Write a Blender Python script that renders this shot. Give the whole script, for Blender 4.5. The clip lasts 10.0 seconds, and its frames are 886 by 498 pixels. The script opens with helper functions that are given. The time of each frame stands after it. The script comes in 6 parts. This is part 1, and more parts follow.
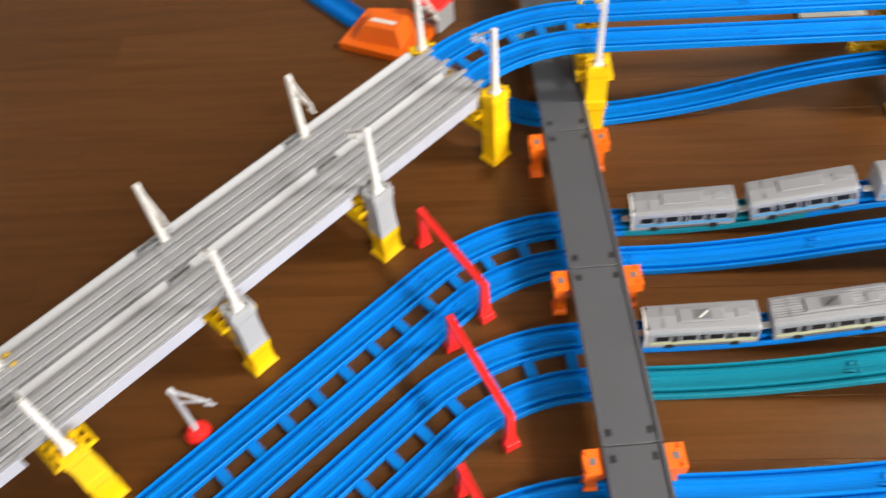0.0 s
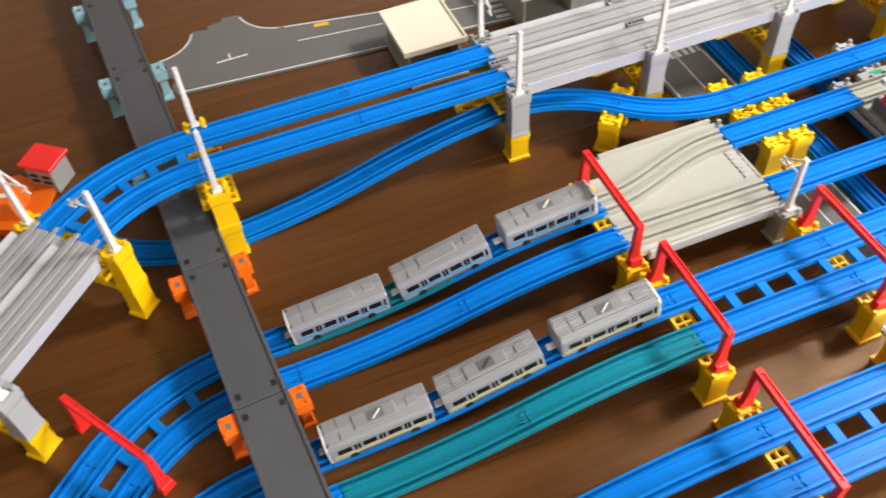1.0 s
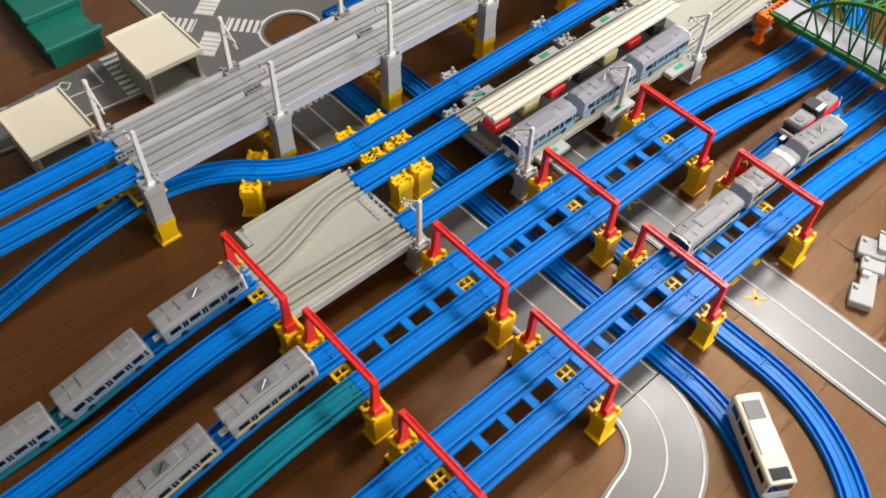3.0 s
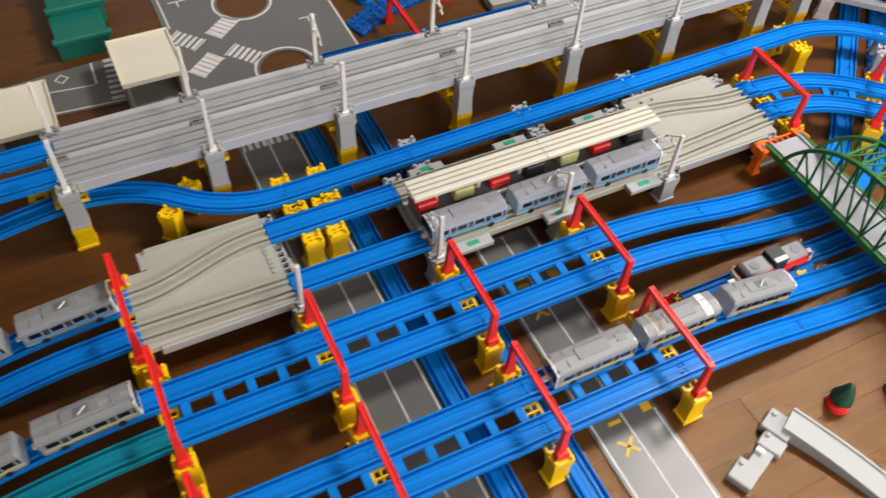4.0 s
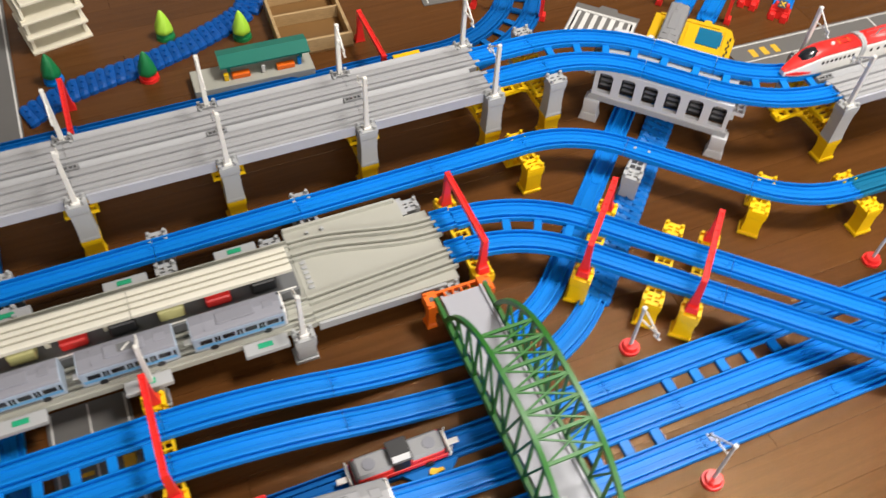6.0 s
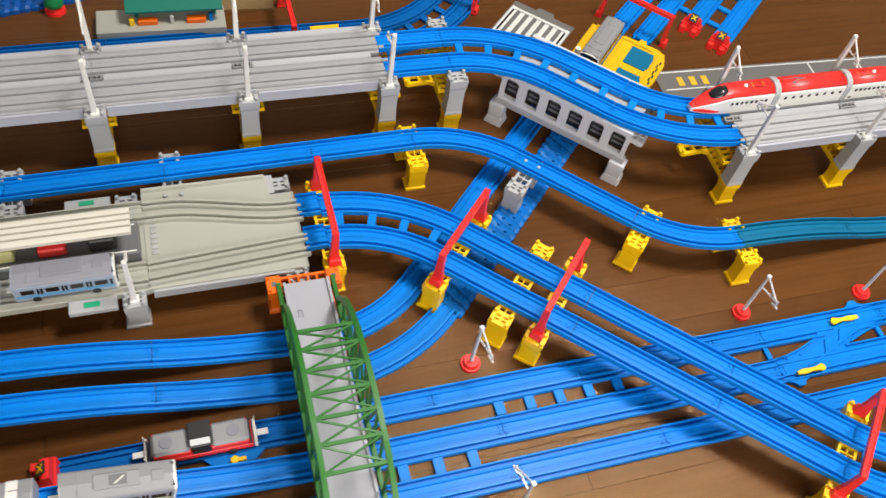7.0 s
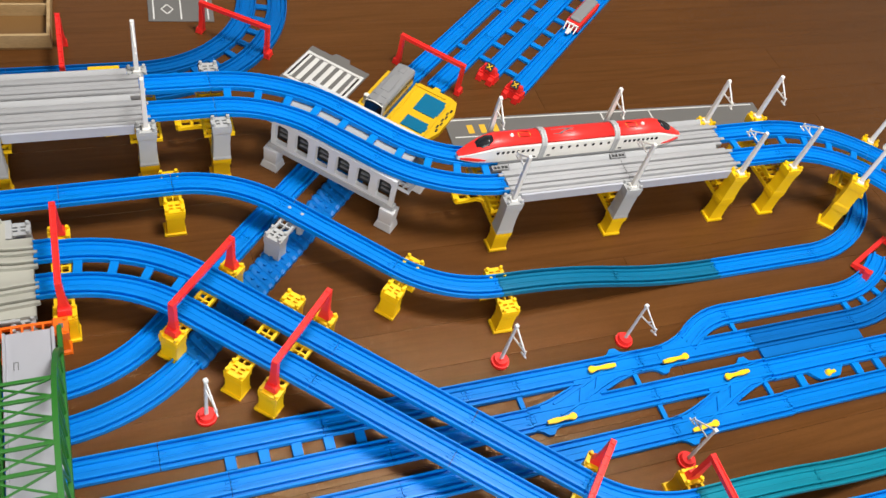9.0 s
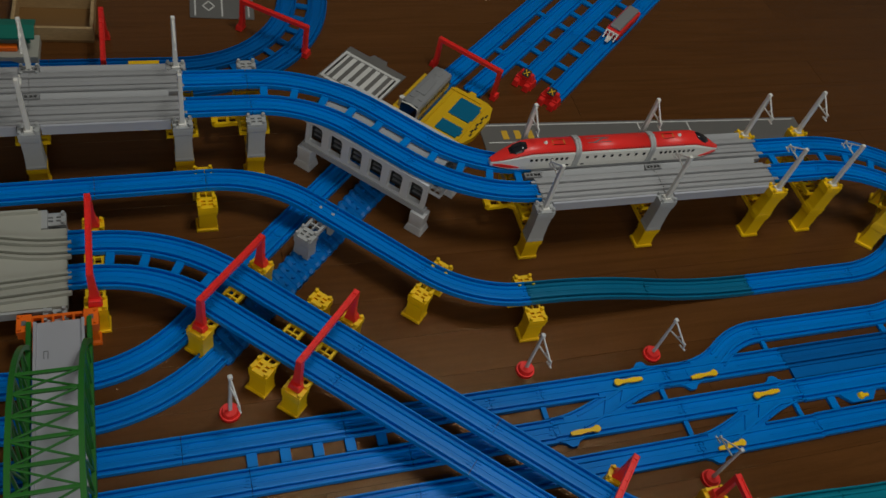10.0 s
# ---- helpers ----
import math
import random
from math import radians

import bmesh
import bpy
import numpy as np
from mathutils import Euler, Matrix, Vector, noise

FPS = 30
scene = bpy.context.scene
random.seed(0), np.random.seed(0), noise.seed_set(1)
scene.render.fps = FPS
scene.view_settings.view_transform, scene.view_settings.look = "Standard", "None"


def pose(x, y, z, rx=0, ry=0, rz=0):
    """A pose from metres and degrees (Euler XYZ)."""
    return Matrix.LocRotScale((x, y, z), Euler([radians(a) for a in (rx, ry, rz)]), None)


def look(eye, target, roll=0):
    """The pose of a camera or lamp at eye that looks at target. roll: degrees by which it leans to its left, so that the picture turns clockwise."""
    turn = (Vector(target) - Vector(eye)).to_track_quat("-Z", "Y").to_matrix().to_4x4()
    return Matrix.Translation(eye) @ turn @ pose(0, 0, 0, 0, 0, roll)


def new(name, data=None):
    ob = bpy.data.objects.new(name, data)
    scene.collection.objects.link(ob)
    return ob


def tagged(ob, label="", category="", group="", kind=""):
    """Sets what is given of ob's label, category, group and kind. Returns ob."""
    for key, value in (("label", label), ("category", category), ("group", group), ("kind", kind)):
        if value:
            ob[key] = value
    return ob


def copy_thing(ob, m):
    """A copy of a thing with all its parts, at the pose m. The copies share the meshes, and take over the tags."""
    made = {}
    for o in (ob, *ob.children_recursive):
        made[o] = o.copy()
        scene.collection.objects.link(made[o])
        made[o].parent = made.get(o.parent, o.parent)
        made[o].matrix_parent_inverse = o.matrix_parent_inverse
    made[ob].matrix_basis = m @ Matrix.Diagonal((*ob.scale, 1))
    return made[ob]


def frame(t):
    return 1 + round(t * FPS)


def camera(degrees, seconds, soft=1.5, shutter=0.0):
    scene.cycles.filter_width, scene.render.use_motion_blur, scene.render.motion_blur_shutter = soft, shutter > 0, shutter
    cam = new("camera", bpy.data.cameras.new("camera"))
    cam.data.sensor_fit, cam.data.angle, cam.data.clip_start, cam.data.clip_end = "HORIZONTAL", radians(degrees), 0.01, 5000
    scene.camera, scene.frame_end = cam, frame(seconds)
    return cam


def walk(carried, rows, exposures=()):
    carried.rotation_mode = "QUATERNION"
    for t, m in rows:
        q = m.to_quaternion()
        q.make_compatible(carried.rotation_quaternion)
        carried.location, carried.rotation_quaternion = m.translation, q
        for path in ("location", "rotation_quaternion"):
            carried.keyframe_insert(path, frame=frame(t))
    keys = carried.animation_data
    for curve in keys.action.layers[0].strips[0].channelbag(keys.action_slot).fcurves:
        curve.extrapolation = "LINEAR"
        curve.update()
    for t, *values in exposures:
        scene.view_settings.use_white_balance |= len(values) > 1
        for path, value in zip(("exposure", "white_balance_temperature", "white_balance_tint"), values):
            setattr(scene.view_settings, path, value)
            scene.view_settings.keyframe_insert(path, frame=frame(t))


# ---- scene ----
cam = camera(54.2, 10.0, soft=1.5, shutter=0.35)
PATH = [
    (0, (-0.5624, -0.8570, 0.8720), (-0.6183, -0.2599, 0.0718), -5.84),
    (0.5, (-0.4851, -0.8011, 0.8658), (-0.3750, -0.1914, 0.0808), -3.63),
    (1, (-0.3977, -0.8165, 0.8897), (-0.1966, -0.2104, 0.1202), -4.23),
    (1.5, (-0.3482, -0.8256, 0.8898), (-0.1094, -0.2819, 0.0851), -3.10),
    (2, (-0.3193, -0.8314, 0.9411), (0.0056, -0.3033, 0.1566), -2.05),
    (2.5, (-0.2980, -0.8458, 0.9971), (0.1035, -0.3862, 0.2049), 1.72),
    (2.7, (-0.2943, -0.8383, 0.9991), (0.1359, -0.4035, 0.2080), 3.32),
    (3.8, (0.0086, -0.9538, 1.0646), (0.3456, -0.4160, 0.2918), 2.22),
    (4, (0.0780, -0.9774, 1.0568), (0.3851, -0.4260, 0.2811), 4.09),
    (4.5, (0.2149, -0.9536, 1.0529), (0.5346, -0.3941, 0.2882), 4.40),
    (5, (0.3678, -0.9463, 1.0429), (0.7056, -0.4242, 0.2598), 4.21),
    (5.5, (0.6117, -0.9080, 1.0336), (0.8754, -0.3643, 0.2368), -0.96),
    (6, (0.7808, -0.9112, 1.0474), (1.0453, -0.3534, 0.2607), 3.55),
    (6.2, (0.8282, -0.9152, 1.0416), (1.0888, -0.3736, 0.2424), 6.65),
    (7.3, (1.0331, -0.9319, 1.0671), (1.2895, -0.4041, 0.2574), 13.35),
    (7.5, (1.0557, -0.9306, 1.0661), (1.3002, -0.4050, 0.2513), 11.89),
    (8, (1.1077, -0.9309, 1.0867), (1.4142, -0.4152, 0.2866), 16.74),
    (8.5, (1.1957, -0.9640, 1.1007), (1.5210, -0.4323, 0.3187), 17.92),
    (9, (1.2434, -0.9824, 1.1002), (1.5814, -0.4394, 0.3315), 17.87),
    (9.5, (1.2559, -0.9836, 1.1015), (1.5822, -0.4377, 0.3298), 17.54),
    (10, (1.2506, -0.9771, 1.1011), (1.5532, -0.4222, 0.3262), 17.53),
]
EXPOSURES = [(0.0, 1.02, 6550, 10), (0.5, 0.94, 6550, 10), (1.0, 0.72, 6600, 11), (1.5, 0.64, 6600, 11), (2.0, 0.40, 6600, 11), (2.5, 0.27, 6600, 11), (4.0, -0.13, 6650, 11), (4.5, -0.10, 6700, 11), (6.0, -0.22, 6700, 11), (7.5, -0.28, 6550, 10), (9.2, -0.30, 6500, 9), (9.5, -0.68, 6500, 7), (10.0, -2.17, 6500, 4)]
walk(cam, [(t, look(e, g, r)) for t, e, g, r in PATH], EXPOSURES)
# ---------------------------------------------------------------- light
world = bpy.data.worlds.new("room_light")
scene.world = world
world.use_nodes = True
wn = world.node_tree.nodes
wn["Background"].inputs[0].default_value = (0.85, 0.92, 1.0, 1)
wn["Background"].inputs[1].default_value = 0.4


def area_lamp(name, eye, target, sx, sy, power, colour):
    lamp = bpy.data.lights.new(name, "AREA")
    lamp.shape, lamp.size, lamp.size_y = "RECTANGLE", sx, sy
    lamp.energy, lamp.color = power, colour
    ob = new(name, lamp)
    ob.matrix_world = look(eye, target)
    return ob


area_lamp("ceiling_lamp_light", (2.06, -0.2, 2.34), (2.06, -0.2, 0), 0.60, 0.60, 86, (1.0, 0.965, 0.92))
area_lamp("window_light", (1.2, -2.55, 1.35), (0.6, 0, 0.3), 2.6, 1.5, 84, (1.0, 0.97, 0.93))
area_lamp("north_window_light", (0.9, 2.95, 1.45), (0.7, 0, 0.3), 1.6, 1.2, 1.2, (0.97, 0.98, 1.0))


# ---------------------------------------------------------------- materials
def material(name, rgb, rough=0.4, metal=0.0, vary=0.08, grain=60.0, bump=0.02, spec=0.5):
    """A painted or moulded surface: base colour with cloudy and fine variation, piece to piece shifts and faint relief."""
    m = bpy.data.materials.new(name)
    m.use_nodes = True
    t = m.node_tree
    n, l = t.nodes, t.links
    b = n["Principled BSDF"]
    co = n.new("ShaderNodeTexCoord")
    cloud = n.new("ShaderNodeTexNoise")
    cloud.inputs["Scale"].default_value, cloud.inputs["Detail"].default_value = grain * 0.25, 4
    fine = n.new("ShaderNodeTexNoise")
    fine.inputs["Scale"].default_value, fine.inputs["Detail"].default_value = grain * 8, 3
    info = n.new("ShaderNodeObjectInfo")
    l.new(co.outputs["Object"], cloud.inputs["Vector"])
    l.new(co.outputs["Object"], fine.inputs["Vector"])
    add = n.new("ShaderNodeMath")
    add.operation = "ADD"
    l.new(cloud.outputs["Fac"], add.inputs[0])
    l.new(info.outputs["Random"], add.inputs[1])
    ramp = n.new("ShaderNodeMapRange")
    ramp.inputs["From Min"].default_value, ramp.inputs["From Max"].default_value = 0.3, 1.7
    ramp.inputs["To Min"].default_value, ramp.inputs["To Max"].default_value = 1 - vary, 1 + vary
    l.new(add.outputs[0], ramp.inputs["Value"])
    mul = n.new("ShaderNodeMix")
    mul.data_type, mul.blend_type = "RGBA", "MULTIPLY"
    mul.inputs["Factor"].default_value = 1
    mul.inputs["A"].default_value = (*rgb, 1)
    l.new(ramp.outputs[0], mul.inputs["B"])
    l.new(mul.outputs["Result"], b.inputs["Base Color"])
    rr = n.new("ShaderNodeMapRange")
    rr.inputs["To Min"].default_value, rr.inputs["To Max"].default_value = rough - 0.07, rough + 0.1
    l.new(cloud.outputs["Fac"], rr.inputs["Value"])
    l.new(rr.outputs[0], b.inputs["Roughness"])
    b.inputs["Metallic"].default_value = metal
    b.inputs["Specular IOR Level"].default_value = spec
    bp = n.new("ShaderNodeBump")
    bp.inputs["Strength"].default_value, bp.inputs["Distance"].default_value = bump * 4, 0.0006
    l.new(fine.outputs["Fac"], bp.inputs["Height"])
    l.new(bp.outputs[0], b.inputs["Normal"])
    return m


BLUE = material("blue_plastic", (0.0005, 0.200, 0.66), 0.34, spec=0.16)
# darker blue batch; on the rear line this colour carries the viaduct's shade
DEEP = material("deep_and_shaded_blue_plastic", (0.001, 0.125, 0.43), 0.46, spec=0.12)
TEAL = material("teal_plastic", (0.003, 0.215, 0.305), 0.42, spec=0.25)
PETROL = material("petrol_blue_plastic", (0.002, 0.145, 0.28), 0.42, spec=0.25)
TRAY = material("varnished_brown_wood", (0.20, 0.105, 0.035), 0.35)
WAVE = material("blue_link_plastic", (0.002, 0.145, 0.50), 0.40, spec=0.2)
GREY = material("viaduct_grey_plastic", (0.345, 0.350, 0.362), 0.48)
MIDGREY = material("clip_grey_plastic", (0.24, 0.245, 0.25), 0.45)
BAND = material("parapet_grey_plastic", (0.355, 0.362, 0.375), 0.50)
PALE = material("pale_bridge_plastic", (0.60, 0.61, 0.63), 0.45)
STONE = material("light_grey_plastic", (0.40, 0.41, 0.415), 0.5)
BEIGE = material("warm_grey_plastic", (0.39, 0.39, 0.34), 0.5)
LGREY = material("fascia_grey", (0.45, 0.465, 0.52), 0.45)
YELLOW = material("yellow_plastic", (0.92, 0.57, 0.004), 0.4)
RED = material("red_plastic", (0.86, 0.028, 0.024), 0.36)
ORANGE = material("orange_plastic", (0.92, 0.16, 0.006), 0.4)
ICE = material("pale_blue_plastic", (0.26, 0.47, 0.55), 0.4)
WHITE = material("white_plastic", (0.78, 0.77, 0.73), 0.42)
CLEAR = material("milky_white_plastic", (0.62, 0.64, 0.66), 0.25)
CREAM = material("cream_plastic", (0.78, 0.74, 0.60), 0.45)
IVORY = material("ivory_plastic", (0.64, 0.62, 0.53), 0.5, spec=0.3)
GREEN = material("green_plastic", (0.016, 0.145, 0.012), 0.42)
LEAF = material("tree_green_plastic", (0.006, 0.20, 0.06), 0.42)
DARKLEAF = material("dark_tree_green_plastic", (0.01, 0.07, 0.04), 0.45)
LIME = material("lime_plastic", (0.42, 0.75, 0.06), 0.45)
KIOSK = material("pale_yellow_plastic", (0.55, 0.52, 0.22), 0.45)
PINK = material("pink_plastic", (0.85, 0.22, 0.33), 0.45)
SEA = material("sea_green_plastic", (0.004, 0.17, 0.125), 0.45)
ROAD = material("road_grey_plastic", (0.145, 0.142, 0.136), 0.33, vary=0.12)
DARKROAD = material("dark_road_plastic", (0.075, 0.078, 0.085), 0.42, vary=0.12)
LINE = material("white_road_marking", (0.70, 0.70, 0.68), 0.5)
YLINE = material("yellow_road_marking", (0.75, 0.45, 0.03), 0.5)
SILVER = material("silver_paint", (0.42, 0.44, 0.46), 0.40, metal=0.3)
ROOF = material("train_roof_grey", (0.265, 0.27, 0.28), 0.52, metal=0.1, spec=0.35)
SLATE = material("bluish_roof_grey", (0.23, 0.235, 0.27), 0.52, spec=0.35)
GLASS = material("dark_window", (0.012, 0.014, 0.018), 0.15)
SKY = material("sky_blue_stripe", (0.12, 0.36, 0.62), 0.4)
LIGHTBLUE = material("pale_blue_body", (0.36, 0.44, 0.53), 0.36)
GSTRIPE = material("yellow_green_stripe", (0.50, 0.52, 0.33), 0.4)
SGREEN = material("small_green_print", (0.01, 0.35, 0.17), 0.4)
BLACK = material("black_plastic", (0.02, 0.02, 0.022), 0.4)
DECK = material("bridge_deck_grey", (0.43, 0.44, 0.49), 0.4)
GOLD = material("gold_print", (0.55, 0.36, 0.06), 0.4)
DARKGREY = material("dark_grey_plastic", (0.14, 0.145, 0.15), 0.45)


def wood(name, a, b_, rough=0.21, spec=0.4):
    m = bpy.data.materials.new(name)
    m.use_nodes = True
    t = m.node_tree
    n, l = t.nodes, t.links
    b = n["Principled BSDF"]
    b.inputs["Specular IOR Level"].default_value = spec
    co = n.new("ShaderNodeTexCoord")
    info = n.new("ShaderNodeObjectInfo")
    off = n.new("ShaderNodeVectorMath")
    off.operation = "ADD"
    sc = n.new("ShaderNodeMath")
    sc.operation = "MULTIPLY"
    sc.inputs[1].default_value = 37.0
    l.new(info.outputs["Random"], sc.inputs[0])
    l.new(co.outputs["Object"], off.inputs[0])
    l.new(sc.outputs[0], off.inputs[1])
    mp = n.new("ShaderNodeMapping")
    mp.inputs["Scale"].default_value = (3.0, 55.0, 20.0)
    l.new(off.outputs[0], mp.inputs["Vector"])
    g = n.new("ShaderNodeTexNoise")
    g.inputs["Scale"].default_value, g.inputs["Detail"].default_value, g.inputs["Distortion"].default_value = 1.6, 6, 0.8
    l.new(mp.outputs[0], g.inputs["Vector"])
    pores = n.new("ShaderNodeTexNoise")
    mp2 = n.new("ShaderNodeMapping")
    mp2.inputs["Scale"].default_value = (25.0, 700.0, 100.0)
    l.new(off.outputs[0], mp2.inputs["Vector"])
    l.new(mp2.outputs[0], pores.inputs["Vector"])
    add = n.new("ShaderNodeMath")
    add.operation = "MULTIPLY_ADD"
    add.inputs[1].default_value = 0.28
    l.new(info.outputs["Random"], add.inputs[0])
    l.new(g.outputs["Fac"], add.inputs[2])
    ramp = n.new("ShaderNodeValToRGB")
    ramp.color_ramp.elements[0].position, ramp.color_ramp.elements[0].color = 0.38, (*a, 1)
    ramp.color_ramp.elements[1].position, ramp.color_ramp.elements[1].color = 0.85, (*b_, 1)
    l.new(add.outputs[0], ramp.inputs[0])
    mul = n.new("ShaderNodeMix")
    mul.data_type, mul.blend_type = "RGBA", "MULTIPLY"
    mul.inputs["Factor"].default_value = 0.4
    l.new(ramp.outputs[0], mul.inputs["A"])
    l.new(pores.outputs["Fac"], mul.inputs["B"])
    l.new(mul.outputs["Result"], b.inputs["Base Color"])
    rr = n.new("ShaderNodeMapRange")
    rr.inputs["To Min"].default_value, rr.inputs["To Max"].default_value = rough - 0.03, rough + 0.06
    l.new(g.outputs["Fac"], rr.inputs["Value"])
    l.new(rr.outputs[0], b.inputs["Roughness"])
    bp = n.new("ShaderNodeBump")
    bp.inputs["Strength"].default_value, bp.inputs["Distance"].default_value = 0.42, 0.0005
    l.new(pores.outputs["Fac"], bp.inputs["Height"])
    l.new(bp.outputs[0], b.inputs["Normal"])
    return m


FLOOR = wood("dark_oak_floor", (0.113, 0.0430, 0.0116), (0.152, 0.0595, 0.0168), 0.105, 0.42)
FLOOR.node_tree.nodes["Principled BSDF"].inputs["Specular Tint"].default_value = (1.0, 0.70, 0.42, 1)
PINE = wood("pine_wood", (0.50, 0.33, 0.15), (0.66, 0.46, 0.24), 0.45)
PLASTER = material("white_wall_paint", (0.60, 0.58, 0.54), 0.7, grain=8)


# ---------------------------------------------------------------- building blocks
def link(name, bm, mat, parent=None, label="", smooth=False):
    me = bpy.data.meshes.new(name)
    bmesh.ops.recalc_face_normals(bm, faces=bm.faces[:])
    bm.to_mesh(me)
    bm.free()
    if smooth:
        me.polygons.foreach_set("use_smooth", [True] * len(me.polygons))
    me.materials.append(mat)
    ob = new(name, me)
    if parent is not None:
        ob.parent = parent
    if label:
        ob["label"] = label
    return ob


def part(name, bm, mat, parent, label="", smooth=False):
    return link(name, bm, mat, parent, label, smooth)


def shared(name, mesh, parent, m=None):
    ob = new(name, mesh)
    if parent is not None:
        ob.parent = parent
    if m is not None:
        ob.matrix_basis = m
    return ob


def thing(name, m, label, category, group=""):
    ob = new(name)
    ob.empty_display_size = 0.02
    ob.matrix_basis = m
    return tagged(ob, label, category, group)


def box(bm, x0, x1, y0, y1, z0, z1, bevel=0.0006, m=None):
    vs = [bm.verts.new(v) for v in ((x0, y0, z0), (x1, y0, z0), (x1, y1, z0), (x0, y1, z0), (x0, y0, z1), (x1, y0, z1), (x1, y1, z1), (x0, y1, z1))]
    fs = [bm.faces.new([vs[i] for i in f]) for f in ((3, 2, 1, 0), (4, 5, 6, 7), (0, 1, 5, 4), (1, 2, 6, 5), (2, 3, 7, 6), (3, 0, 4, 7))]
    if m is not None:
        for v in vs:
            v.co = m @ v.co
    if bevel:
        es = {e for f in fs for e in f.edges}
        bmesh.ops.bevel(bm, geom=list(es), offset=bevel, segments=1, affect="EDGES")
    return bm


def bx(*a, **k):
    return box(bmesh.new(), *a, **k)


def frustum(bm, x, y, z0, z1, ax, ay, bx_, by_, bevel=0.0006):
    """A block that tapers from half sizes ax, ay at z0 to bx_, by_ at z1."""
    vs = [bm.verts.new(v) for v in ((x - ax, y - ay, z0), (x + ax, y - ay, z0), (x + ax, y + ay, z0), (x - ax, y + ay, z0), (x - bx_, y - by_, z1), (x + bx_, y - by_, z1), (x + bx_, y + by_, z1), (x - bx_, y + by_, z1))]
    fs = [bm.faces.new([vs[i] for i in f]) for f in ((3, 2, 1, 0), (4, 5, 6, 7), (0, 1, 5, 4), (1, 2, 6, 5), (2, 3, 7, 6), (3, 0, 4, 7))]
    if bevel:
        bmesh.ops.bevel(bm, geom=list({e for f in fs for e in f.edges}), offset=bevel, segments=1, affect="EDGES")
    return bm


def cone(bm, p, r0, r1, h, seg=20, m=None):
    """A round post or cone that stands at p, or lies as m says."""
    got = bmesh.ops.create_cone(bm, cap_ends=True, segments=seg, radius1=r0, radius2=max(r1, 0.0002), depth=h)
    mm = (m if m is not None else Matrix.Identity(4)) @ Matrix.Translation((0, 0, h / 2))
    for v in got["verts"]:
        v.co = Vector(p) + (mm @ v.co)
    return bm


def bar(bm, a, b, w, h=None):
    """A square bar from a to b."""
    a, b = Vector(a), Vector(b)
    h = w if h is None else h
    d = b - a
    q = d.to_track_quat("X", "Z").to_matrix().to_4x4()
    box(bm, 0, d.length, -w / 2, w / 2, -h / 2, h / 2, 0.0003, Matrix.Translation(a) @ q)
    return bm


def sweep(bm, profile, path):
    """Draws the closed profile (across, up) along the path of (x, y, z, heading)."""
    rings = []
    for x, y, z, a in path:
        nx, ny = -math.sin(a), math.cos(a)
        rings.append([bm.verts.new((x + nx * u, y + ny * u, z + w)) for u, w in profile])
    n = len(profile)
    for r, s in zip(rings, rings[1:]):
        for i in range(n):
            j = (i + 1) % n
            bm.faces.new((r[i], s[i], s[j], r[j]))
    bm.faces.new(rings[0][::-1])
    bm.faces.new(rings[-1])
    return bm


def loft(bm, rings, caps=True):
    vs = [[bm.verts.new(p) for p in r] for r in rings]
    n = len(vs[0])
    for a, b in zip(vs, vs[1:]):
        for i in range(n):
            j = (i + 1) % n
            bm.faces.new((a[i], b[i], b[j], a[j]))
    if caps:
        bm.faces.new(vs[0][::-1])
        bm.faces.new(vs[-1])
    return bm


def slab(bm, outline, z0, z1, holes=()):
    """A flat plate with the given outline and holes."""
    edges = []
    for loop in (outline, *holes):
        vs = [bm.verts.new((x, y, z1)) for x, y in loop]
        edges += [bm.edges.new((vs[i], vs[(i + 1) % len(vs)])) for i in range(len(vs))]
    got = bmesh.ops.triangle_fill(bm, use_beauty=True, use_dissolve=False, edges=edges)
    top = [g for g in got["geom"] if isinstance(g, bmesh.types.BMFace)]
    ext = bmesh.ops.extrude_face_region(bm, geom=top)
    for g in ext["geom"]:
        if isinstance(g, bmesh.types.BMVert):
            g.co.z = z0
    return bm


def ring(cx, cy, r, n=28, a0=0.0, a1=2 * math.pi):
    return [(cx + r * math.cos(a0 + (a1 - a0) * i / n), cy + r * math.sin(a0 + (a1 - a0) * i / n)) for i in range(n)]


# ---------------------------------------------------------------- track pieces
S = 0.215
GAUGE = 0.060
MIRROR = lambda half: half + [(-u, w) for u, w in half[::-1]]
RAIL = MIRROR([(-0.019, 0.0), (-0.019, 0.0080), (-0.0185, 0.0086), (-0.0168, 0.0086), (-0.0163, 0.0024), (-0.0116, 0.0024), (-0.0110, 0.0080), (-0.0080, 0.0082), (-0.0072, 0.0044), (-0.0010, 0.0044), (-0.0008, 0.0052)])
RAIL = RAIL[::-1]
GROOVED = MIRROR([(-0.0252, -0.004), (-0.0252, 0.0060), (-0.0205, 0.0064), (-0.0201, 0.0040), (-0.0190, 0.0040), (-0.0180, 0.0096), (-0.0120, 0.0096), (-0.0112, 0.0044), (-0.0088, 0.0044), (-0.0078, 0.0090), (-0.0016, 0.0090), (-0.0010, 0.0078)])[::-1]


